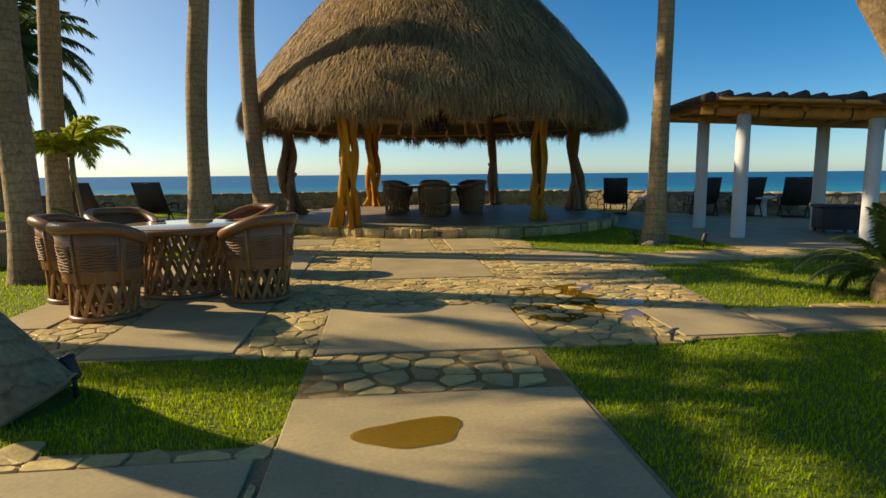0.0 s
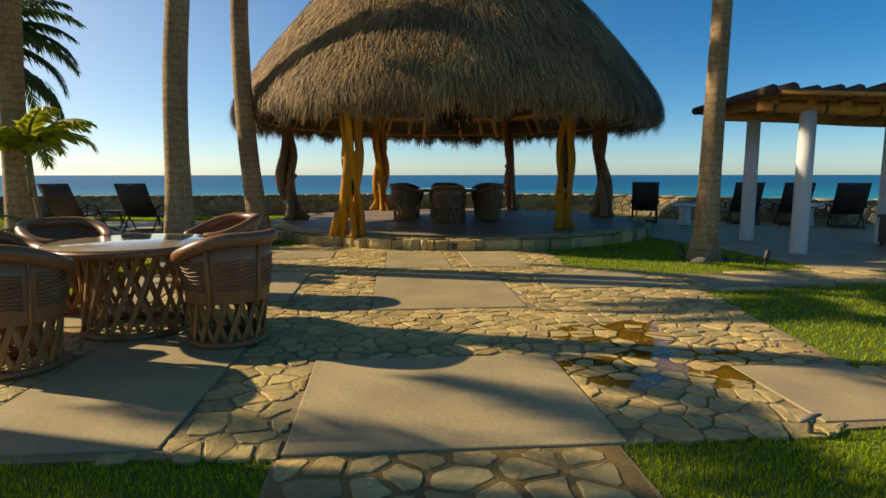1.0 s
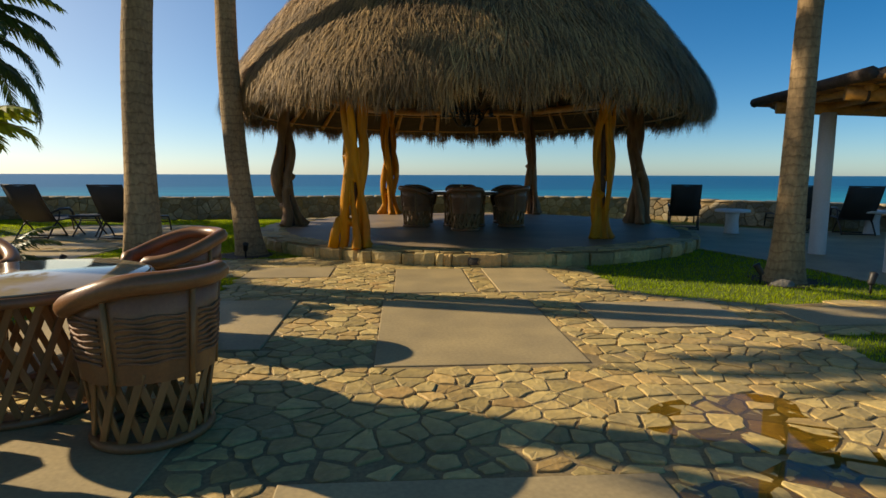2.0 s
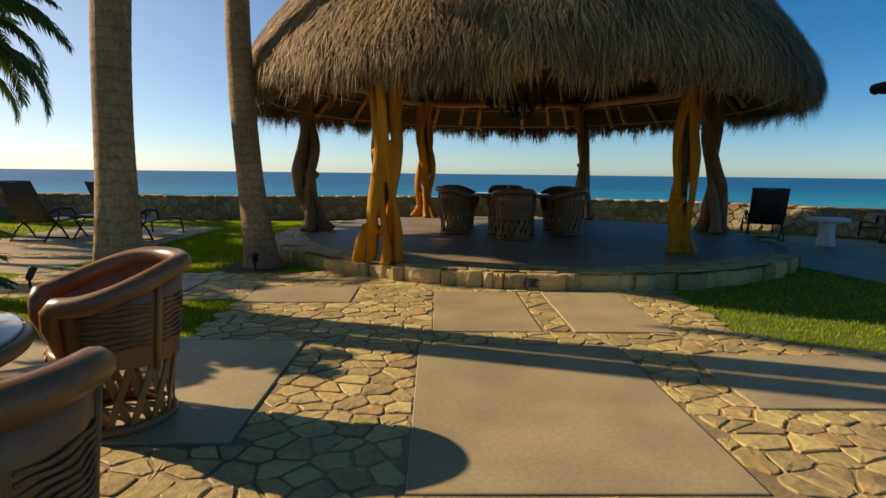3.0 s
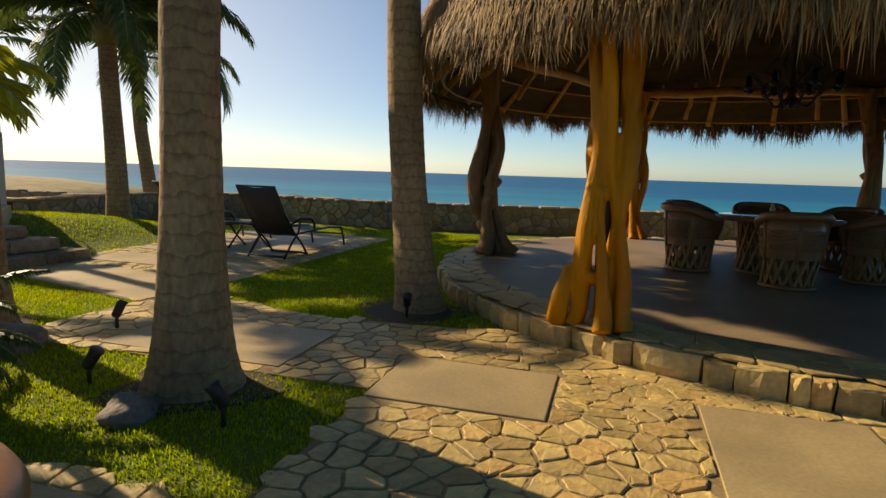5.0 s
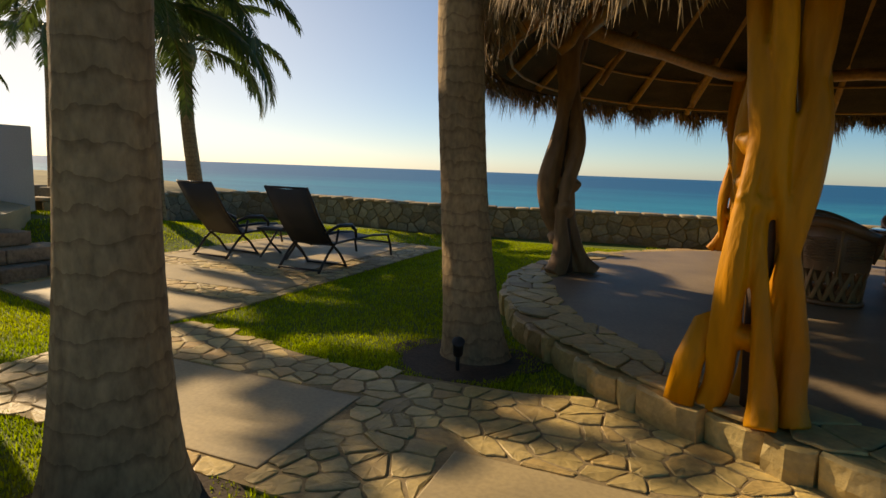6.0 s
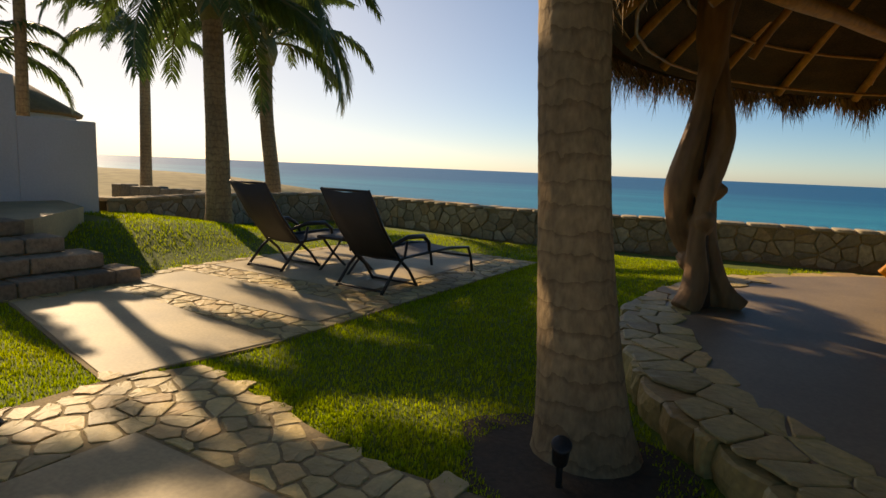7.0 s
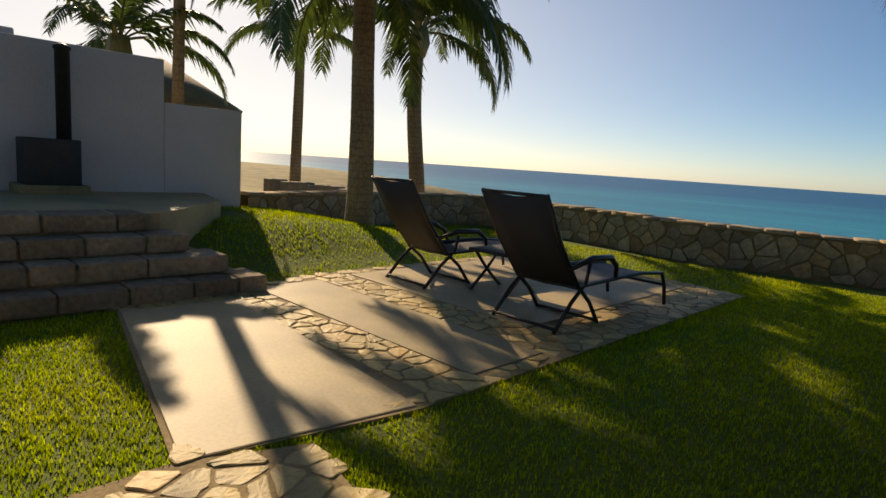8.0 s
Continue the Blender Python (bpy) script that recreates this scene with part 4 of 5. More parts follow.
tube(scroll_bm, [Vector((0.05 + 0.30 * math.sin(s * 2.6), 0, 0.14 + 0.42 * s + 0.05 * math.sin(s * 6))) for s in [i / 14 for i in range(15)]], 0.012, 6)
tube(scroll_bm, [Vector((0.24 + (0.015 + 0.07 * s) * math.cos(8 * s + 2), 0, 0.34 + (0.015 + 0.07 * s) * math.sin(8 * s + 2))) for s in [i / 14 for i in range(15)]], 0.009, 5)
SCROLL = bpy.data.meshes.new("scroll")
scroll_bm.to_mesh(SCROLL)
scroll_bm.free()
for k in range(8):
    m = pose(0, 0, 0, 0, 0, k * 45 + 10)
    arm = put("arm", ARM, M_IRON, lamp, "", m)
    put("candle_cup", CUP, M_IRON, arm, "", pose(0.54, 0, 0.02))
    if k % 2:
        put("scroll", SCROLL, M_IRON, lamp, "", m)


# ---- sling loungers ----
def lounger(m, label):
    """Reclining chair: tube frame, dark sling, curved arms. The back leans to -y, the feet point to +y."""
    t = thing("sun_lounger", label, "lounge chair", m, group="dark sling loungers")
    w = 0.31
    for sx in (-w, w):
        bm = bmesh.new()
        tube(bm, [(sx, -0.52, 1.06), (sx, -0.28, 0.68), (sx, 0.0, 0.34), (sx, 0.5, 0.36), (sx, 1.0, 0.37), (sx, 1.42, 0.34), (sx, 1.5, 0.2), (sx, 1.54, 0.02)], 0.018, 8)
        part("side_rail", bm, M_ALU, t)
        bm = bmesh.new()
        tube(bm, [(sx, -0.28, 0.0), (sx, -0.08, 0.22), (sx, 0.10, 0.36), (sx, 0.14, 0.52)], 0.017, 8)
        part("rear_leg", bm, M_ALU, t)
        bm = bmesh.new()
        tube(bm, [(sx, 0.34, 0.0), (sx, 0.18, 0.2), (sx, 0.0, 0.34)], 0.017, 8)
        part("cross_leg", bm, M_ALU, t)
        bm = bmesh.new()
        tube(bm, [(sx * 1.08, -0.16, 0.5), (sx * 1.12, 0.1, 0.57), (sx * 1.12, 0.38, 0.56), (sx * 1.05, 0.52, 0.48), (sx, 0.56, 0.36)], [0.018, 0.026, 0.028, 0.022, 0.018], 8)
        part("armrest", bm, M_ALU, t)
    for p in ((-0.51, 1.05), (1.48, 0.22), (0.34, 0.02), (-0.26, 0.03), (0.0, 0.33)):
        bm = bmesh.new()
        tube(bm, [(-w, p[0], p[1]), (w, p[0], p[1])], 0.014, 8)
        part("crossbar", bm, M_ALU, t)
    for name, line in (("back_sling", [(-0.53, 1.06), (-0.28, 0.67), (-0.02, 0.36)]), ("seat_sling", [(0.0, 0.345), (0.5, 0.35), (1.0, 0.365), (1.40, 0.345)])):
        bm = bmesh.new()
        grid = [[bm.verts.new((x, y - 0.02 * math.cos(x / w * 1.5) * (name == "back_sling") * -1, z - 0.03 * math.cos(x / w * 1.5))) for x in (-w, -w / 2, 0, w / 2, w)] for y, z in line]
        for r0, r1 in zip(grid, grid[1:]):
            for k in range(4):
                bm.faces.new((r0[k], r0[k + 1], r1[k + 1], r1[k]))
        ob = part(name, bm, M_SLING, t, "taut dark mesh fabric")
        ob.modifiers.new("thick", "SOLIDIFY").thickness = 0.008
    return t


first = lounger(pose(-5.42, 14.75, 0.022, 0, 0, -2), "dark sling sun lounger on the paved patio facing the sea")
copy_thing(first, pose(-7.05, 14.95, 0.022, 0, 0, -4))
for x, y, r in ((6.75, 16.3, -24), (8.95, 15.4, -20), (9.9, 14.9, -22), (10.75, 14.2, -28)):
    tagged(copy_thing(first, pose(x, y, 0.012, 0, 0, r)), "dark sling sun lounger beyond the pergola")

side = thing("side_table", "small dark metal side table between the loungers", "side table", pose(-6.3, 15.3, 0.02))
bm = bmesh.new()
box(bm, -0.26, 0.26, -0.26, 0.26, 0.40, 0.435, 0.012)
part("tabletop", bm, M_SLING, side)
for sx in (-0.22, 0.22):
    for sgn in (-1, 1):
        bm = bmesh.new()
        tube(bm, [(sx, -0.24 * sgn, 0.0), (sx, 0.0, 0.2), (sx, 0.2 * sgn, 0.41)], 0.016, 8)
        part("leg", bm, M_ALU, side)
bm = bmesh.new()
lathe(bm, [(0.17, 0.0), (0.15, 0.03), (0.13, 0.3), (0.15, 0.47)], 20)
stone_table = thing("pedestal_table", "white plaster pedestal table beside a lounger", "table", pose(7.35, 15.3, 0.01))
part("pedestal", bm, M_STUCCO, stone_table)
bm = bmesh.new()
lathe(bm, [(0.30, 0.47), (0.36, 0.475), (0.37, 0.5), (0.35, 0.53)], 28)
part("tabletop", bm, M_STUCCO, stone_table)
copy_thing(stone_table, pose(10.3, 14.9, 0.01))

chest = thing("wicker_chest", "dark wicker chest on short feet by a column", "chest", pose(8.95, 10.65, 0.01, 0, 0, -18))
bm = bmesh.new()
box(bm, -0.33, 0.33, -0.26, 0.26, 0.07, 0.50, 0.015)
part("body", bm, M_RATTAN, chest)
bm = bmesh.new()
box(bm, -0.36, 0.36, -0.29, 0.29, 0.50, 0.555, 0.012)
part("lid", bm, M_RATTAN, chest)
for sx in (-0.28, 0.28):
    for sy in (-0.21, 0.21):
        bm = bmesh.new()
        box(bm, sx - 0.025, sx + 0.025, sy - 0.025, sy + 0.025, 0, 0.07, 0.004)
        part("foot", bm, M_RATTAN, chest)

# ---- pergola ----
pergola = thing("pergola", "pergola of white round columns with a rustic log and cane roof", "pergola", pose(0, 0, 0))
COLS = [(6.55, 10.1, 2.24), (6.85, 11.95, 2.27), (9.0, 11.2, 2.12), (8.45, 9.3, 2.1)]
for x, y, h in COLS:
    bm = bmesh.new()
    lathe(bm, [(0.125, 0.0), (0.125, 0.02), (0.122, 1.2), (0.118, h)], 28)
    part("column", bm, M_STUCCO, pergola, "white plastered round column", pose(x, y, 0.01))
P = [Vector((x, y, h)) for x, y, h in COLS]
ax, ay = (P[3] - P[0]).normalized(), (P[1] - P[0]).normalized()
for a, b, k in ((P[0], P[3], 0), (P[1], P[2], 1)):
    d = (b - a).normalized()
    pole("beam", a - d * 0.75 + Vector((0, 0, 0.075)), b + d * 3.2 + Vector((0, 0, 0.085)), 0.105, pergola, wob=0.015, label="peeled log beam", seed=70 + k)
for k in range(12):
    o = ax * (-0.5 + 0.48 * k)
    a, b = P[0] + o - ay * 0.16, P[1] + o + ay * 0.5
    a.z = b.z = 2.42 - 0.035 * k
    pole("cross_log", a, b, 0.06, pergola, wob=0.015, label="rough log", seed=80 + k)
crng = random.Random(31)
for k in range(34):                                            # canes laid over the logs
    a = P[0] - ay * 0.62 + ay * (0.094 * k) - ax * (0.72 + crng.uniform(-0.06, 0.06))
    b = a + ax * 6.2
    a.z, b.z = 2.49 + crng.uniform(-0.01, 0.02), 2.09 + crng.uniform(-0.01, 0.02)
    pole("cane", a, b, 0.036, pergola, M_BARK if k % 5 else M_POLE, 0.012, seed=100 + k)
for k in range(24):                                            # uneven bark slabs over the canes
    o = ax * (-0.78 + 0.285 * k)
    a, b = P[0] - ay * (0.62 + crng.uniform(-0.05, 0.05)) + o, P[1] + ay * 0.7 + o
    a.z = b.z = 2.55 - 0.0185 * k + crng.uniform(-0.012, 0.012)
    pole("roof_log", a, b, 0.085 + crng.uniform(-0.015, 0.02), pergola, M_SLAB, 0.02, label="dark weathered bark slab" if k == 0 else "", seed=150 + k)
for k in range(8):                                             # dark bindings round the front beam
    c = P[0] + ax * (-0.5 + 0.72 * k) + Vector((0, 0, 0.085))
    side = ax.cross(Vector((0, 0, 1)))
    ring = [c + (side * math.cos(t) + Vector((0, 0, 1)) * math.sin(t)) * 0.112 for t in [2 * math.pi * i / 16 for i in range(16)]]
    part("binding", tube(bmesh.new(), ring, 0.016, 6, closed=True), M_SLAB, pergola)

# ---- steps, terrace, white building ----
terrace = thing("terrace", "raised paved terrace at the head of the steps", "terrace", kind="structure")
put("terrace_slab", raw("terrace_slab", *flat([(-8.35, 11.0), (-8.35, 12.75), (-9.6, 13.9), (-10.8, 14.2), (-10.8, 6), (-8.35, 6)], -0.1, 0.63)), M_CONC, terrace, smooth=False)
steps = thing("stone_steps", "four broad rough-stone steps up to the terrace", "steps", kind="structure")
STEP_ROWS = []
for k in range(4):
    x1, y1 = -7.45 - 0.26 * k, 13.35 - 0.24 * k
    put("step_core", raw("step_core", *flat([(x1 - 1.2, 10.6), (x1 - 0.03, 10.6), (x1 - 0.03, y1 - 0.03), (x1 - 1.2, y1 - 0.03)], -0.05 + 0.16 * k, 0.16 * (k + 1) - 0.045)), M_MORTAR, steps, smooth=False)
    STEP_ROWS.append((x1, y1, 0.16 * (k + 1)))

house = thing("white_building", "plain white stucco building with stepped parapet walls", "building", pose(-10.85, 14.78, 0))
bm = bmesh.new()
box(bm, -0.3, 0.0, -1.08, 0.0, -0.3, 1.80, 0.02)
part("low_wall", bm, M_WALL, house)
bm = bmesh.new()
box(bm, -0.33, 0.02, -9.0, -1.08, -0.3, 2.34, 0.02)
part("high_wall", bm, M_WALL, house)
bm = bmesh.new()
box(bm, -3.2, -0.34, -9.0, -2.6, -0.3, 2.46, 0.02)
part("rear_block", bm, M_WALL, house)
bm = bmesh.new()
lathe(bm, [(0.5, 0.0), (0.47, 0.16), (0.32, 0.32), (0.08, 0.4)], 24)
part("dome", bm, M_WALL, house, "small white dome", pose(-1.6, -2.9, 2.3))

hut = thing("beach_hut", "far thatched hut behind the white wall", "hut", pose(-21.6, 17.5, -0.6))
bm = bmesh.new()
lathe(bm, [(2.35, 2.95), (2.4, 3.05), (1.3, 3.7), (0.1, 4.4)], 32)
part("thatch_roof", bm, M_THATCH, hut, "low dark thatched roof")
bm = bmesh.new()
lathe(bm, [(2.2, 0.0), (2.2, 3.1)], 24)
part("hut_wall", bm, M_STUCCO, hut)

oven = thing("outdoor_fireplace", "dark metal fireplace with a tall round flue against the white wall", "fireplace", pose(-10.55, 12.35, 0.62, 0, 0, 90))
bm = bmesh.new()
box(bm, -0.27, 0.27, -0.22, 0.22, 0.1, 0.62, 0.02)
part("firebox", bm, M_IRON, oven)
bm = bmesh.new()
box(bm, -0.34, 0.34, -0.28, 0.26, 0.0, 0.11, 0.015)
part("hearth", bm, M_MORTAR, oven)
bm = bmesh.new()
lathe(bm, [(0.075, 0.6), (0.075, 1.6), (0.09, 1.61), (0.09, 1.64), (0.03, 1.67)], 18)
part("flue", bm, M_IRON, oven, "", pose(0.15, 0.0, 0))

dunes_wall = thing("low_beach_wall", "low stone wall at the edge of the sand", "wall", pose(-16.5, 20.2, -0.4), kind="structure")
bm = bmesh.new()
for k in range(14):
    box(bm, -3.4 + 0.5 * k, -2.92 + 0.5 * k, -0.15, 0.15, 0, 0.82 + 0.03 * math.sin(k * 2.1), 0.03)
part("rubble", bm, M_WALLST, dunes_wall)
planter = thing("planter_wall", "low stone planter wall among the palms", "planter", pose(-5.3, 8.6, 0))
bm = bmesh.new()
for k in range(5):
    box(bm, -1.2 + 0.5 * k, -0.73 + 0.5 * k, -0.18, 0.18, 0, 0.55 + 0.05 * math.sin(k * 2.3), 0.05)
part("stonework", bm, M_WALLST, planter)

# ---- spotlights, sprinkler, rocks, plants, puddles ----
def spotlight(x, y, turn, label="black garden spotlight on a spike"):
    t = thing("garden_spotlight", label, "spotlight", pose(x, y, ground_z(x, y), 0, 0, turn), group="garden spotlights")
    bm = bmesh.new()
    tube(bm, [(0, 0, -0.05), (0, 0, 0.1), (0.01, 0, 0.16)], 0.014, 8)
    part("stake", bm, M_IRON, t)
    bm = bmesh.new()
    lathe(bm, [(0.02, -0.07), (0.034, -0.055), (0.038, 0.045), (0.044, 0.07), (0.037, 0.075)], 16)
    head = part("lamp_head", bm, M_IRON, t, "", pose(0.02, 0, 0.17, 0, 32, 0))
    bm = bmesh.new()
    lathe(bm, [(0.002, 0.065), (0.037, 0.066), (0.02, 0.069)], 16)
    part("lens", bm, M_LENS, head)
    return t


spot = spotlight(-1.74, 3.36, 150)
for x, y, a in ((5.16, 8.85, 30), (-4.36, 10.75, 80), (-3.55, 9.75, 20), (-2.35, 12.05, -70), (-2.45, 9.55, 200), (4.35, 9.55, 150)):
    copy_thing(spot, pose(x, y, 0, 0, 0, a))
bm = bmesh.new()
lathe(bm, [(0.014, 0.0), (0.014, 0.05), (0.022, 0.055), (0.022, 0.07), (0.008, 0.08)], 12)
tube(bm, [(-0.05, 0, 0.065), (0, 0, 0.08), (0.05, 0, 0.09)], [0.01, 0.016, 0.006], 8)
tagged(part("sprinkler", bm, surf("weathered_plastic", (0.2, 0.18, 0.15), (0.12, 0.11, 0.1), 0.7), None, "", pose(2.08, 3.92, 0.02)), "small weathered sprinkler head at the lawn edge", "sprinkler")


def boulder(x, y, r, seed, label):
    bm = bmesh.new()
    bmesh.ops.create_icosphere(bm, subdivisions=4, radius=1)
    for v in bm.verts:
        v.co *= 1 + 0.28 * noise.noise(v.co * 1.3 + Vector((seed, 0, 0))) + 0.07 * noise.noise(v.co * 5)
        v.co = Vector((v.co.x * r * 1.3, v.co.y * r, v.co.z * r * 0.7))
    tagged(part("boulder", bm, M_ROCK, None, "", pose(x, y, 0.1 * r, 0, 0, seed * 40)), label, "rock", "garden rocks")


boulder(-4.75, 10.0, 0.26, 1, "grey boulder in the lawn beside the path")
boulder(-4.5, 9.45, 0.2, 2, "small grey boulder in the lawn near the young palm")
boulder(-3.0, 9.5, 0.14, 3, "dark rock at the foot of the thick palm")
boulder(4.52, 9.38, 0.1, 4, "small dark rock at the foot of the slim palm")


def cycad(x, y, size, seed, label):
    q = random.Random(seed)
    t = thing("cycad", label, "plant", pose(x, y, 0))
    bm = bmesh.new()
    tube(bm, [(0, 0, -0.02), (0, 0, 0.15 * size), (0, 0, 0.28 * size)], [0.12 * size, 0.11 * size, 0.06 * size], 12)
    part("stem", bm, M_PALM, t)
    for k in range(22):
        m = pose(0, 0, 0.24 * size, 0, q.uniform(-35, 30), k * 137.5) @ Matrix.Scale(0.34 * size * q.uniform(0.8, 1.15), 4)
        put("frond", FRONDS[k % 4], None, t, "", m, smooth=False)
    return t


cycad(4.75, 4.95, 1.1, 1, "dark green cycad with arching feather leaves")
cycad(-4.25, 9.25, 0.9, 2, "dark green cycad in the lawn among the palms")


def puddle(x, y, rx, ry, z, seed, label):
    q = random.Random(seed)
    ph = [q.uniform(0, 6) for _ in range(4)]
    pts = []
    for k in range(40):
        a = 2 * math.pi * k / 40
        r = 1 + 0.18 * math.sin(2 * a + ph[0]) + 0.12 * math.sin(3 * a + ph[1]) + 0.06 * math.sin(5 * a + ph[2])
        pts.append((x + rx * r * math.cos(a), y + ry * r * math.sin(a)))
    tagged(put("puddle", raw("puddle", *flat(pts, z - 0.002, z)), M_PUDDLE, None, smooth=False), label, "puddle", kind="stuff")


puddle(0.12, 2.62, 0.225, 0.17, 0.0305, 1, "shallow puddle of brown water on the concrete")
puddle(1.85, 4.95, 0.75, 0.38, 0.021, 2, "thin film of water over the flagstones")
puddle(1.8, 5.75, 0.55, 0.3, 0.022, 6, "wet patch lying over the flagstones")
puddle(4.6, 8.05, 0.5, 0.14, 0.0135, 3, "shallow puddle on the path by the lawn")
puddle(6.6, 9.3, 0.4, 0.1, 0.0135, 4, "shallow puddle beside a white column")
for k, (x, y, r) in enumerate(((-2.4, 12.25, 0.52), (-2.98, 9.97, 0.48), (4.75, 9.65, 0.42), (-5.36, 10.4, 0.4))):
    pts = [(x + r * (1 + 0.15 * math.sin(3 * a + k) + 0.08 * math.sin(7 * a)) * math.cos(a), y + r * (1 + 0.15 * math.sin(3 * a + k)) * math.sin(a)) for a in [2 * math.pi * i / 30 for i in range(30)]]
    tagged(put("soil_ring", raw("soil_ring", *flat(pts, -0.02, 0.012)), M_SOIL, None, smooth=False), "bare damp soil round a palm foot", "soil", kind="structure")

# ---- paving pieces ----
SLABS = [  # x0, x1, y0, y1
    (-0.5, 1.06, 1.35, 3.12), (-0.5, 1.06, -1.2, 1.05), (-0.47, 1.14, 3.9, 5.24), (-0.14, 1.34, 6.72, 8.76), (-0.03, 0.86, 9.14, 10.72),
    (1.12, 1.95, 9.14, 10.72), (-1.93, -0.86, 10.16, 10.95), (-2.15, -1.0, 7.15, 8.84), (-4.18, -2.68, 10.42, 11.32),
    (-2.1, -1.05, 4.02, 5.9), (-3.22, -2.72, 4.9, 6.2), (-3.2, -2.35, 6.35, 8.8), (2.25, 3.05, 4.02, 4.9), (1.78, 3.1, 7.6, 8.55), (-2.0, -0.56, 0.6, 2.45), (-3.9, -2.1, 0.4, 2.6),
    (-7.2, -4.9, 11.72, 12.86), (-7.6, -4.9, 13.3, 14.0), (-7.7, -5.35, 14.45, 17.4), (3.1, 4.6, 4.08, 4.66), (5.0, 6.6, 4.12, 4.75), (3.6, 4.9, 7.55, 8.2),
]
prng = random.Random(21)
for x0, x1, y0, y1 in SLABS:
    h = 0.026 + prng.uniform(-0.002, 0.002)
    q = [(x0, y0), (x1, y0), (x1, y1), (x0, y1)]
    vs, fs = slab_mesh([(x + prng.uniform(-0.012, 0.012), y + prng.uniform(-0.012, 0.012)) for x, y in q], h, prng, 0.008, False)
    if (x0, y0) == (-7.2, 11.72):
        vs, fs = slab_mesh([(-7.33, 12.1), (-4.95, 11.6), (-4.78, 12.72), (-7.3, 13.02)], h, prng, 0.008, False)
    put("concrete_slab", raw("concrete_slab", vs, fs), M_CONC, pavement, smooth=False)


def convex_pieces(poly):
    """The paved outline cut into bands, so that each piece can be filled."""
    xs, ys = [p[0] for p in poly], [p[1] for p in poly]
    return [(min(xs), min(ys)), (max(xs), min(ys)), (max(xs), max(ys)), (min(xs), max(ys))]


def trim_to_slabs(cell):
    """Takes away what would lie under a slab, by the side on which the stone's middle lies."""
    cx, cy = sum(p[0] for p in cell) / len(cell), sum(p[1] for p in cell) / len(cell)
    for x0, x1, y0, y1 in SLABS:
        g = 0.014
        if max(p[0] for p in cell) <= x0 - g or min(p[0] for p in cell) >= x1 + g or max(p[1] for p in cell) <= y0 - g or min(p[1] for p in cell) >= y1 + g:
            continue
        outs = [(x0 - g - cx, (1, 0, x0 - g)), (cx - x1 - g, (-1, 0, -(x1 + g))), (y0 - g - cy, (0, 1, y0 - g)), (cy - y1 - g, (0, -1, -(y1 + g)))]
        d, line = max(outs)
        if d < -0.10:
            return []
        cell = clip(cell, *line)
        if len(cell) < 3:
            return []
    return cell


stones, loose = [], []
for i, poly in enumerate(PAVED):
    if i in (7,):
        continue
    size = (0.18, 0.18, 0.14, 0.2, 0.24, 0.145, 0.14)[i]
    for cell in cells(convex_pieces(poly), size, 0.013, prng, 1.3):
        cx, cy = sum(p[0] for p in cell) / len(cell), sum(p[1] for p in cell) / len(cell)
        if not inside(cx, cy, poly) or cy < -0.5 or (i == 1 and (cx < -3.9 or cy < 0)) or (cx - PC[0]) ** 2 + (cy - PC[1]) ** 2 < (PR - 0.05) ** 2:
            continue
        if i == 2 and (cx < -0.4 and cy > 10.3 and cy - 10.3 > (cx + 1.93) * 0.9):
            continue
        cell = trim_to_slabs(cell)
        if 3.1 < cy < 3.95 or 5.2 < cy < 5.6:                    # wide sandy joints across the entry
            cell = [(cx + (x - cx) * 0.88, cy + (y - cy) * 0.88) for x, y in cell]
        if len(cell) >= 3:
            area = 0.5 * abs(sum(cell[q - 1][0] * cell[q][1] - cell[q][0] * cell[q - 1][1] for q in range(len(cell))))
            if area > 0.008:
                stones.append((cx, cy, cell))
# those along the walk stay single pieces, the farther ones are joined
near = sorted(stones, key=lambda s: min(math.hypot(s[0] - a, s[1] - b) for a, b in ((0.3, 3.5), (0.3, 5.8), (0.2, 8.0), (-0.8, 9.6), (-3, 11.4), (-4.5, 11.9))))
jv, jf = [], []
for k, (cx, cy, cell) in enumerate(near):
    vs, fs = slab_mesh([(x - cx, y - cy) for x, y in cell], 0.016 + prng.uniform(-0.003, 0.006), prng, 0.006)
    if k < 300:
        put("flagstone", raw("flagstone", vs, fs), M_FLAG, pavement, "", pose(cx, cy, 0.004), False)
    else:
        o = len(jv)
        jv += [(x + cx, y + cy, z + 0.004) for x, y, z in vs]
        jf += [tuple(o + q for q in f) for f in fs]
M_FLAG_J = surf("flagstone_far", (0.58, 0.42, 0.145), (0.39, 0.29, 0.12), 0.6, 3.0, 26, 0.5, spread=0.22, depth=0.012, island=0.22, tint=(0.50, 0.32, 0.11))
tagged(put("flagstone_field", raw("flagstone_field", jv, jf), M_FLAG_J, pavement, smooth=False), kind="stuff")

sand = surf("ochre_joint_sand", (0.31, 0.20, 0.055), (0.18, 0.12, 0.04), 0.9, 4, 60, 0.5)
put("joint_sand", raw("joint_sand", *flat([(-0.48, 3.14), (1.07, 3.14), (1.08, 3.88), (-0.47, 3.88)], -0.02, 0.0155)), sand, pavement, smooth=False)

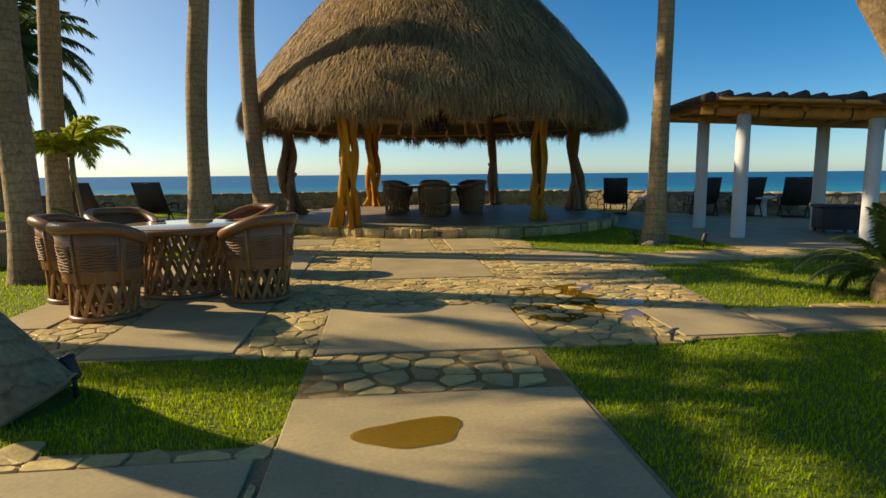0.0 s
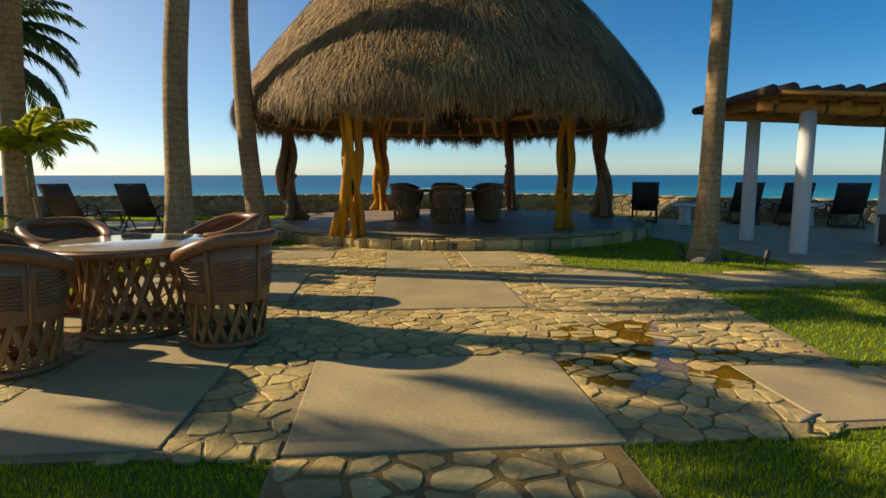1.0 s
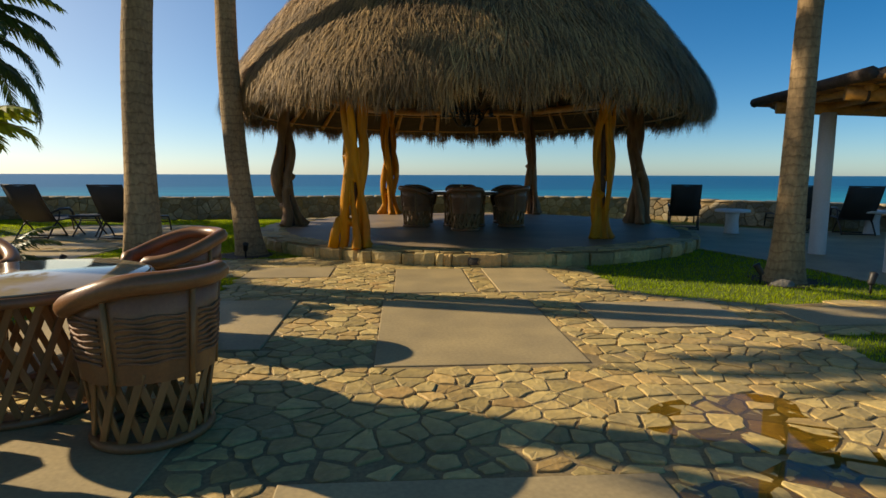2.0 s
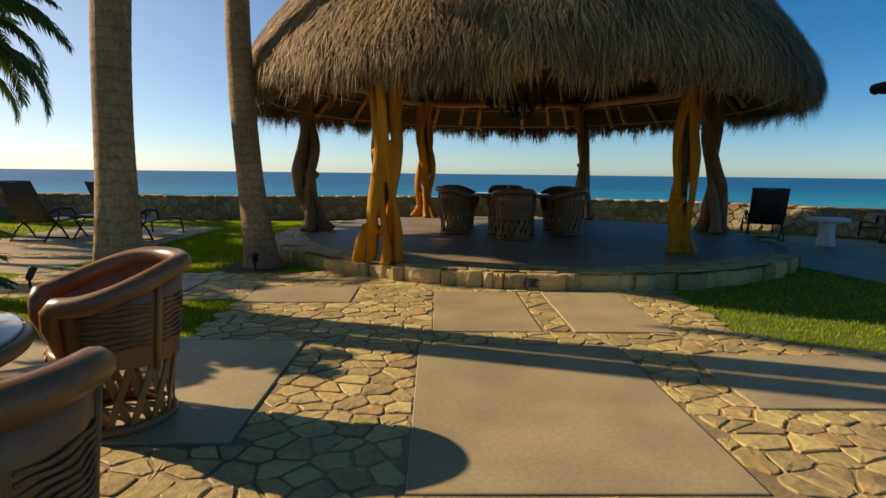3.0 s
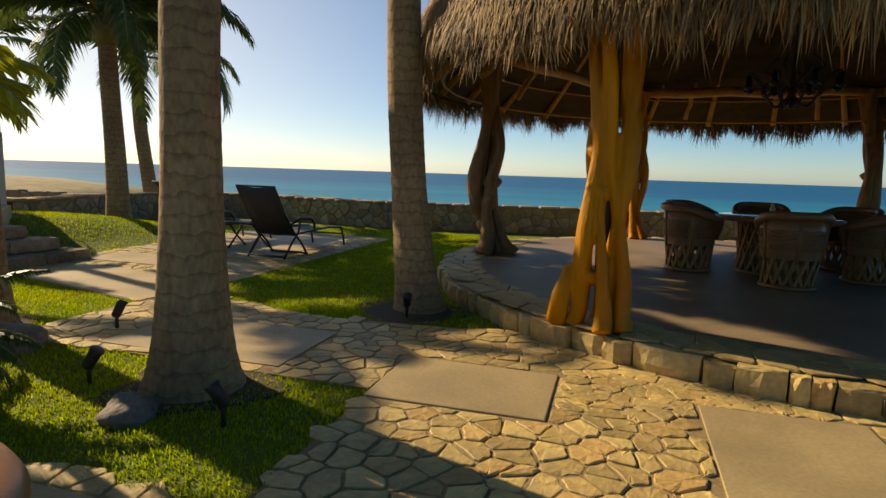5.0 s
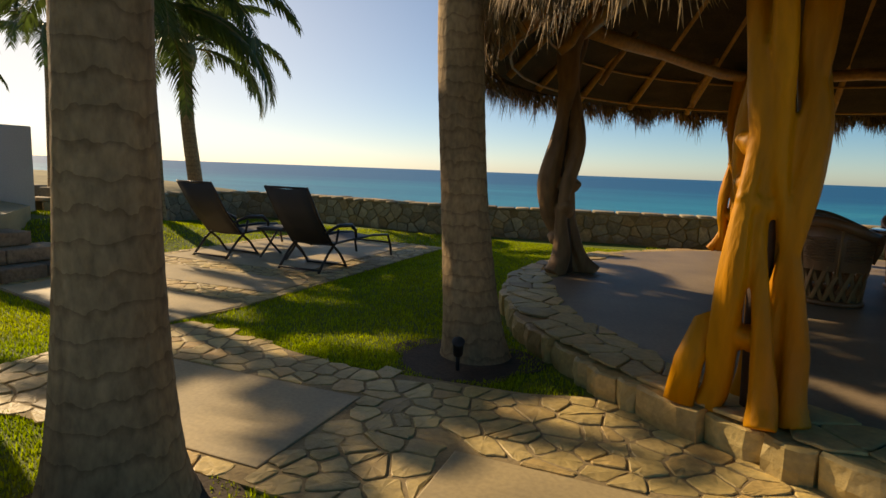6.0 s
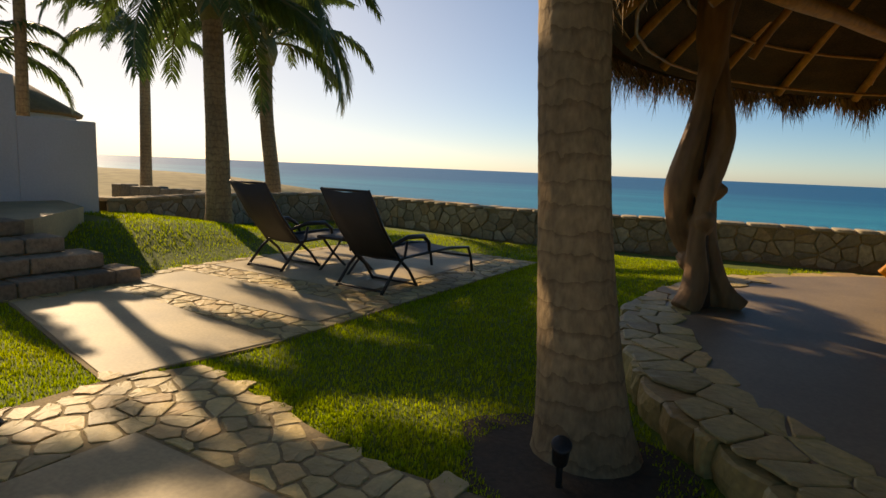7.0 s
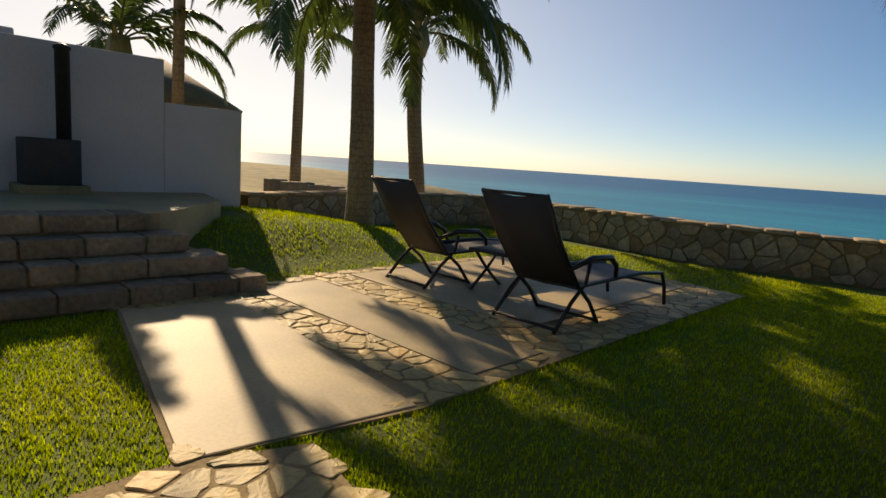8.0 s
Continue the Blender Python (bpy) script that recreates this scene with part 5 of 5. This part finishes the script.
# platform: riser stones and a stone band round its top
a = 0.0
while a < 360:
    w = prng.choice((1.8, 2.6, 3.4, 4.2, 5.4)) * prng.uniform(0.85, 1.15)
    a1 = min(a + w, 360)
    if 360 - a1 < 2.5:
        a1 = 360
    bm = bmesh.new()
    h = PZ + prng.uniform(-0.03, 0.006)
    n = 4
    ro = PR + prng.uniform(-0.03, 0.035)
    ring = []
    for k in range(n + 1):
        th = radians(a + 0.07 + (a1 - a - 0.14) * k / n)
        bulge = 0.03 * math.sin(math.pi * k / n) - 0.012 + prng.uniform(-0.008, 0.008)
        prof = [(PR - 0.14, -0.03), (ro - 0.01 + bulge, -0.03), (ro + bulge + 0.01, h * 0.45), (ro + bulge + 0.004, h - 0.012), (ro + bulge - 0.012, h), (PR - 0.26, h)]
        ring.append([bm.verts.new((r * math.cos(th), r * math.sin(th), z + prng.uniform(-0.003, 0.003))) for r, z in prof])
        for v in ring[-1][1:4]:
            v.co += Vector((prng.uniform(-0.01, 0.01), prng.uniform(-0.01, 0.01), prng.uniform(-0.008, 0.004)))
    for r0, r1 in zip(ring, ring[1:]):
        for k in range(5):
            bm.faces.new((r0[k], r1[k], r1[k + 1], r0[k + 1]))
    bm.faces.new(ring[0]), bm.faces.new(ring[-1][::-1])
    bmesh.ops.recalc_face_normals(bm, faces=bm.faces)
    part("riser_stone", bm, M_FLAG, platform, smooth=False)
    a = a1
for cell in cells([(0.0, 0.0), (13.2, 0.0), (13.2, 0.5), (0.0, 0.5)], 0.2, 0.016, prng, 1.25):
    cu, cv = sum(p[0] for p in cell) / len(cell), sum(p[1] for p in cell) / len(cell)
    vs, fs = slab_mesh([(u - cu, v - cv) for u, v in cell], 0.012 + prng.uniform(-0.002, 0.005), prng, 0.008)
    th = radians(148) + cu / PR
    put("rim_stone", raw("rim_stone", vs, fs), M_FLAG, platform, "", pose((PR - 0.03 - cv) * math.cos(th), (PR - 0.03 - cv) * math.sin(th), PZ + 0.001, 0, 0, math.degrees(th) + 90), False)
bm = bmesh.new()
box(bm, -0.16, 0.16, -0.03, 0.02, 0.05, 0.15, 0.006, pose(1.12 - PC[0], 10.865 - PC[1], 0))
for k in range(5):
    box(bm, -0.14, 0.14, -0.038, -0.026, 0.062 + 0.017 * k, 0.07 + 0.017 * k, 0, pose(1.12 - PC[0], 10.865 - PC[1], 0))
part("vent_grille", bm, M_IRON, platform, "dark slotted vent in the riser")

# sea wall stones
cum = [0.0]
for p, q in zip(WALL_PTS, WALL_PTS[1:]):
    cum.append(cum[-1] + math.dist(p, q))


def wall_at(u):
    k = 0
    while k < len(cum) - 2 and cum[k + 1] < u:
        k += 1
    p, q = Vector(WALL_PTS[k]), Vector(WALL_PTS[k + 1])
    d = (q - p).normalized()
    return p + d * (u - cum[k]), Vector((d.y, -d.x)), d


wv, wf = [], []
wall_cells = cells([(0.0, 0.0), (cum[-1], 0.0), (cum[-1], 0.57), (0.0, 0.57)], 0.19, 0.018, prng, 1.35)
wall_cells.sort(key=lambda c: abs(sum(p[0] for p in c) / len(c) - 12.0))
for k, cell in enumerate(wall_cells):
    cu, cz = sum(p[0] for p in cell) / len(cell), sum(p[1] for p in cell) / len(cell)
    vs, fs = slab_mesh([(u - cu, z - cz) for u, z in cell], 0.03 + prng.uniform(-0.012, 0.014), prng, 0.012)
    p, nrm, d = wall_at(cu)
    m = Matrix(((d.x, 0, nrm.x, p.x), (d.y, 0, nrm.y, p.y), (0, 1, 0, cz), (0, 0, 0, 1)))
    if k < 300:
        put("wall_stone", raw("wall_stone", vs, fs), M_WALLST, sea_wall, "", m, False)
    else:
        o = len(wv)
        wv += [tuple(m @ Vector(v)) for v in vs]
        wf += [tuple(o + q for q in f) for f in fs]
M_WALLST_J = surf("wall_stone_far", (0.40, 0.32, 0.19), (0.27, 0.225, 0.15), 0.85, 2.2, 18, 0.7, spread=0.3, depth=0.02, island=0.28)
tagged(put("wall_stone_field", raw("wall_stone_field", wv, wf), M_WALLST_J, sea_wall, smooth=False), kind="stuff")
# cap stones
u = 0.0
while u < min(cum[-1], 34):
    w = prng.uniform(0.28, 0.5)
    p, nrm, d = wall_at(u + w / 2)
    vs, fs = slab_mesh([(-w / 2 + 0.01, -0.39), (w / 2 - 0.01, -0.39), (w / 2 - 0.01, 0.04), (-w / 2 + 0.01, 0.04)], 0.045 + prng.uniform(-0.008, 0.012), prng, 0.015)
    m = Matrix(((d.x, nrm.x, 0, p.x), (d.y, nrm.y, 0, p.y), (0, 0, 1, 0.585), (0, 0, 0, 1)))
    put("cap_stone", raw("cap_stone", vs, [f[::-1] for f in fs]), M_WALLST, sea_wall, "", m)
    u += w

# step stones
for x1, y1, z in STEP_ROWS:
    y = 10.6
    while y < y1 - 0.05:
        w = min(prng.uniform(0.3, 0.6), y1 - y)
        if y1 - y - w < 0.15:
            w = y1 - y
        bm = bmesh.new()
        box(bm, x1 - 0.42, x1 + prng.uniform(-0.012, 0.012), y + 0.008, y + w - 0.008, z - 0.152, z + prng.uniform(-0.008, 0.006), 0.018)
        for v in bm.verts:
            v.co += 0.008 * noise.noise_vector(v.co * 6)
        part("step_stone", bm, M_STEP, steps)
        y += w

# ---- grass ----
def blades(name, x0, x1, y0, y1, count, h, w, seed, label, keep=None):
    """Upright bent grass blades over a stretch of lawn, clear of paving and terrace."""
    q = np.random.RandomState(seed)
    vs, fs = [], []
    xs, ys = q.uniform(x0, x1, count), q.uniform(y0, y1, count)
    hs, an, ln = h * q.uniform(0.45, 1.25, count), q.uniform(0, 2 * math.pi, count), q.uniform(0.1, 0.75, count)
    polys = [p for p in PAVED if min(v[0] for v in p) < x1 and max(v[0] for v in p) > x0 and min(v[1] for v in p) < y1 and max(v[1] for v in p) > y0]
    for x, y, hh, a, l in zip(xs, ys, hs, an, ln):
        if (x - PC[0]) ** 2 + (y - PC[1]) ** 2 < (PR + 0.03) ** 2 or any(inside(x, y, p) for p in polys):
            continue
        if (keep and not keep(x, y)) or any((x - c[0]) ** 2 + (y - c[1]) ** 2 < c[2] ** 2 for c in BARE):
            continue
        z = ground_z(x, y)
        ca, sa = math.cos(a), math.sin(a)
        k = len(vs)
        lx, ly = math.cos(a + 1.3) * l * hh, math.sin(a + 1.3) * l * hh
        vs += [(x - ca * w, y - sa * w, z - 0.005), (x + ca * w, y + sa * w, z - 0.005), (x + lx * 0.4 + ca * w * 0.7, y + ly * 0.4 + sa * w * 0.7, z + hh * 0.6),
               (x + lx * 0.4 - ca * w * 0.7, y + ly * 0.4 - sa * w * 0.7, z + hh * 0.6), (x + lx, y + ly, z + hh)]
        fs += [(k, k + 1, k + 2, k + 3), (k + 3, k + 2, k + 4)]
    tagged(put(name, raw(name, vs, fs), M_BLADE, None, smooth=False), label, "grass", kind="stuff")


BARE = [(-2.4, 12.25, 0.42), (-2.98, 9.97, 0.34), (4.75, 9.65, 0.33), (-5.36, 10.4, 0.33), (-1.95, 3.25, 0.25)]
wall_y = lambda x, y: y < 19.5 if x > -9 else (x > -11.1 and y < 19.6)
not_terrace = lambda x, y: not (x < -7.3 and y < 13.4)
blades("grass", -4.2, -0.5, 2.55, 4.05, 26000, 0.028, 0.0035, 1, "short sunlit green grass beside the entry path")
blades("grass", 1.05, 5.4, -0.2, 4.1, 70000, 0.028, 0.0038, 2, "short green grass lawn edging the entry path")
blades("grass", 2.9, 9.0, 4.6, 8.2, 24000, 0.032, 0.005, 3, "short green grass between the paths")
blades("grass", 2.3, 6.0, 8.2, 13.4, 20000, 0.032, 0.005, 4, "shaded green grass round the slim palm")
blades("grass", -5.0, -1.5, 11.5, 19.6, 90000, 0.028, 0.0045, 5, "green lawn between the patio and the round terrace", wall_y)
blades("grass", -11.0, -4.6, 13.3, 20.4, 42000, 0.036, 0.006, 6, "green grass bank by the steps and wall", lambda x, y: wall_y(x, y) and (x > -9.6 or y > 14.4))
blades("grass", -1.6, 6.0, 17.6, 20.6, 18000, 0.032, 0.006, 7, "green grass strip along the stone wall", lambda x, y: y < 20.3)
blades("grass", -7.5, -1.9, 8.85, 12.2, 80000, 0.028, 0.0042, 8, "green lawn beside the stepping path", lambda x, y: not (x < -7.4 and y > 10.6))
blades("grass", -7.5, -3.2, 4.0, 8.9, 26000, 0.028, 0.005, 9, "green lawn beside the dining chairs")
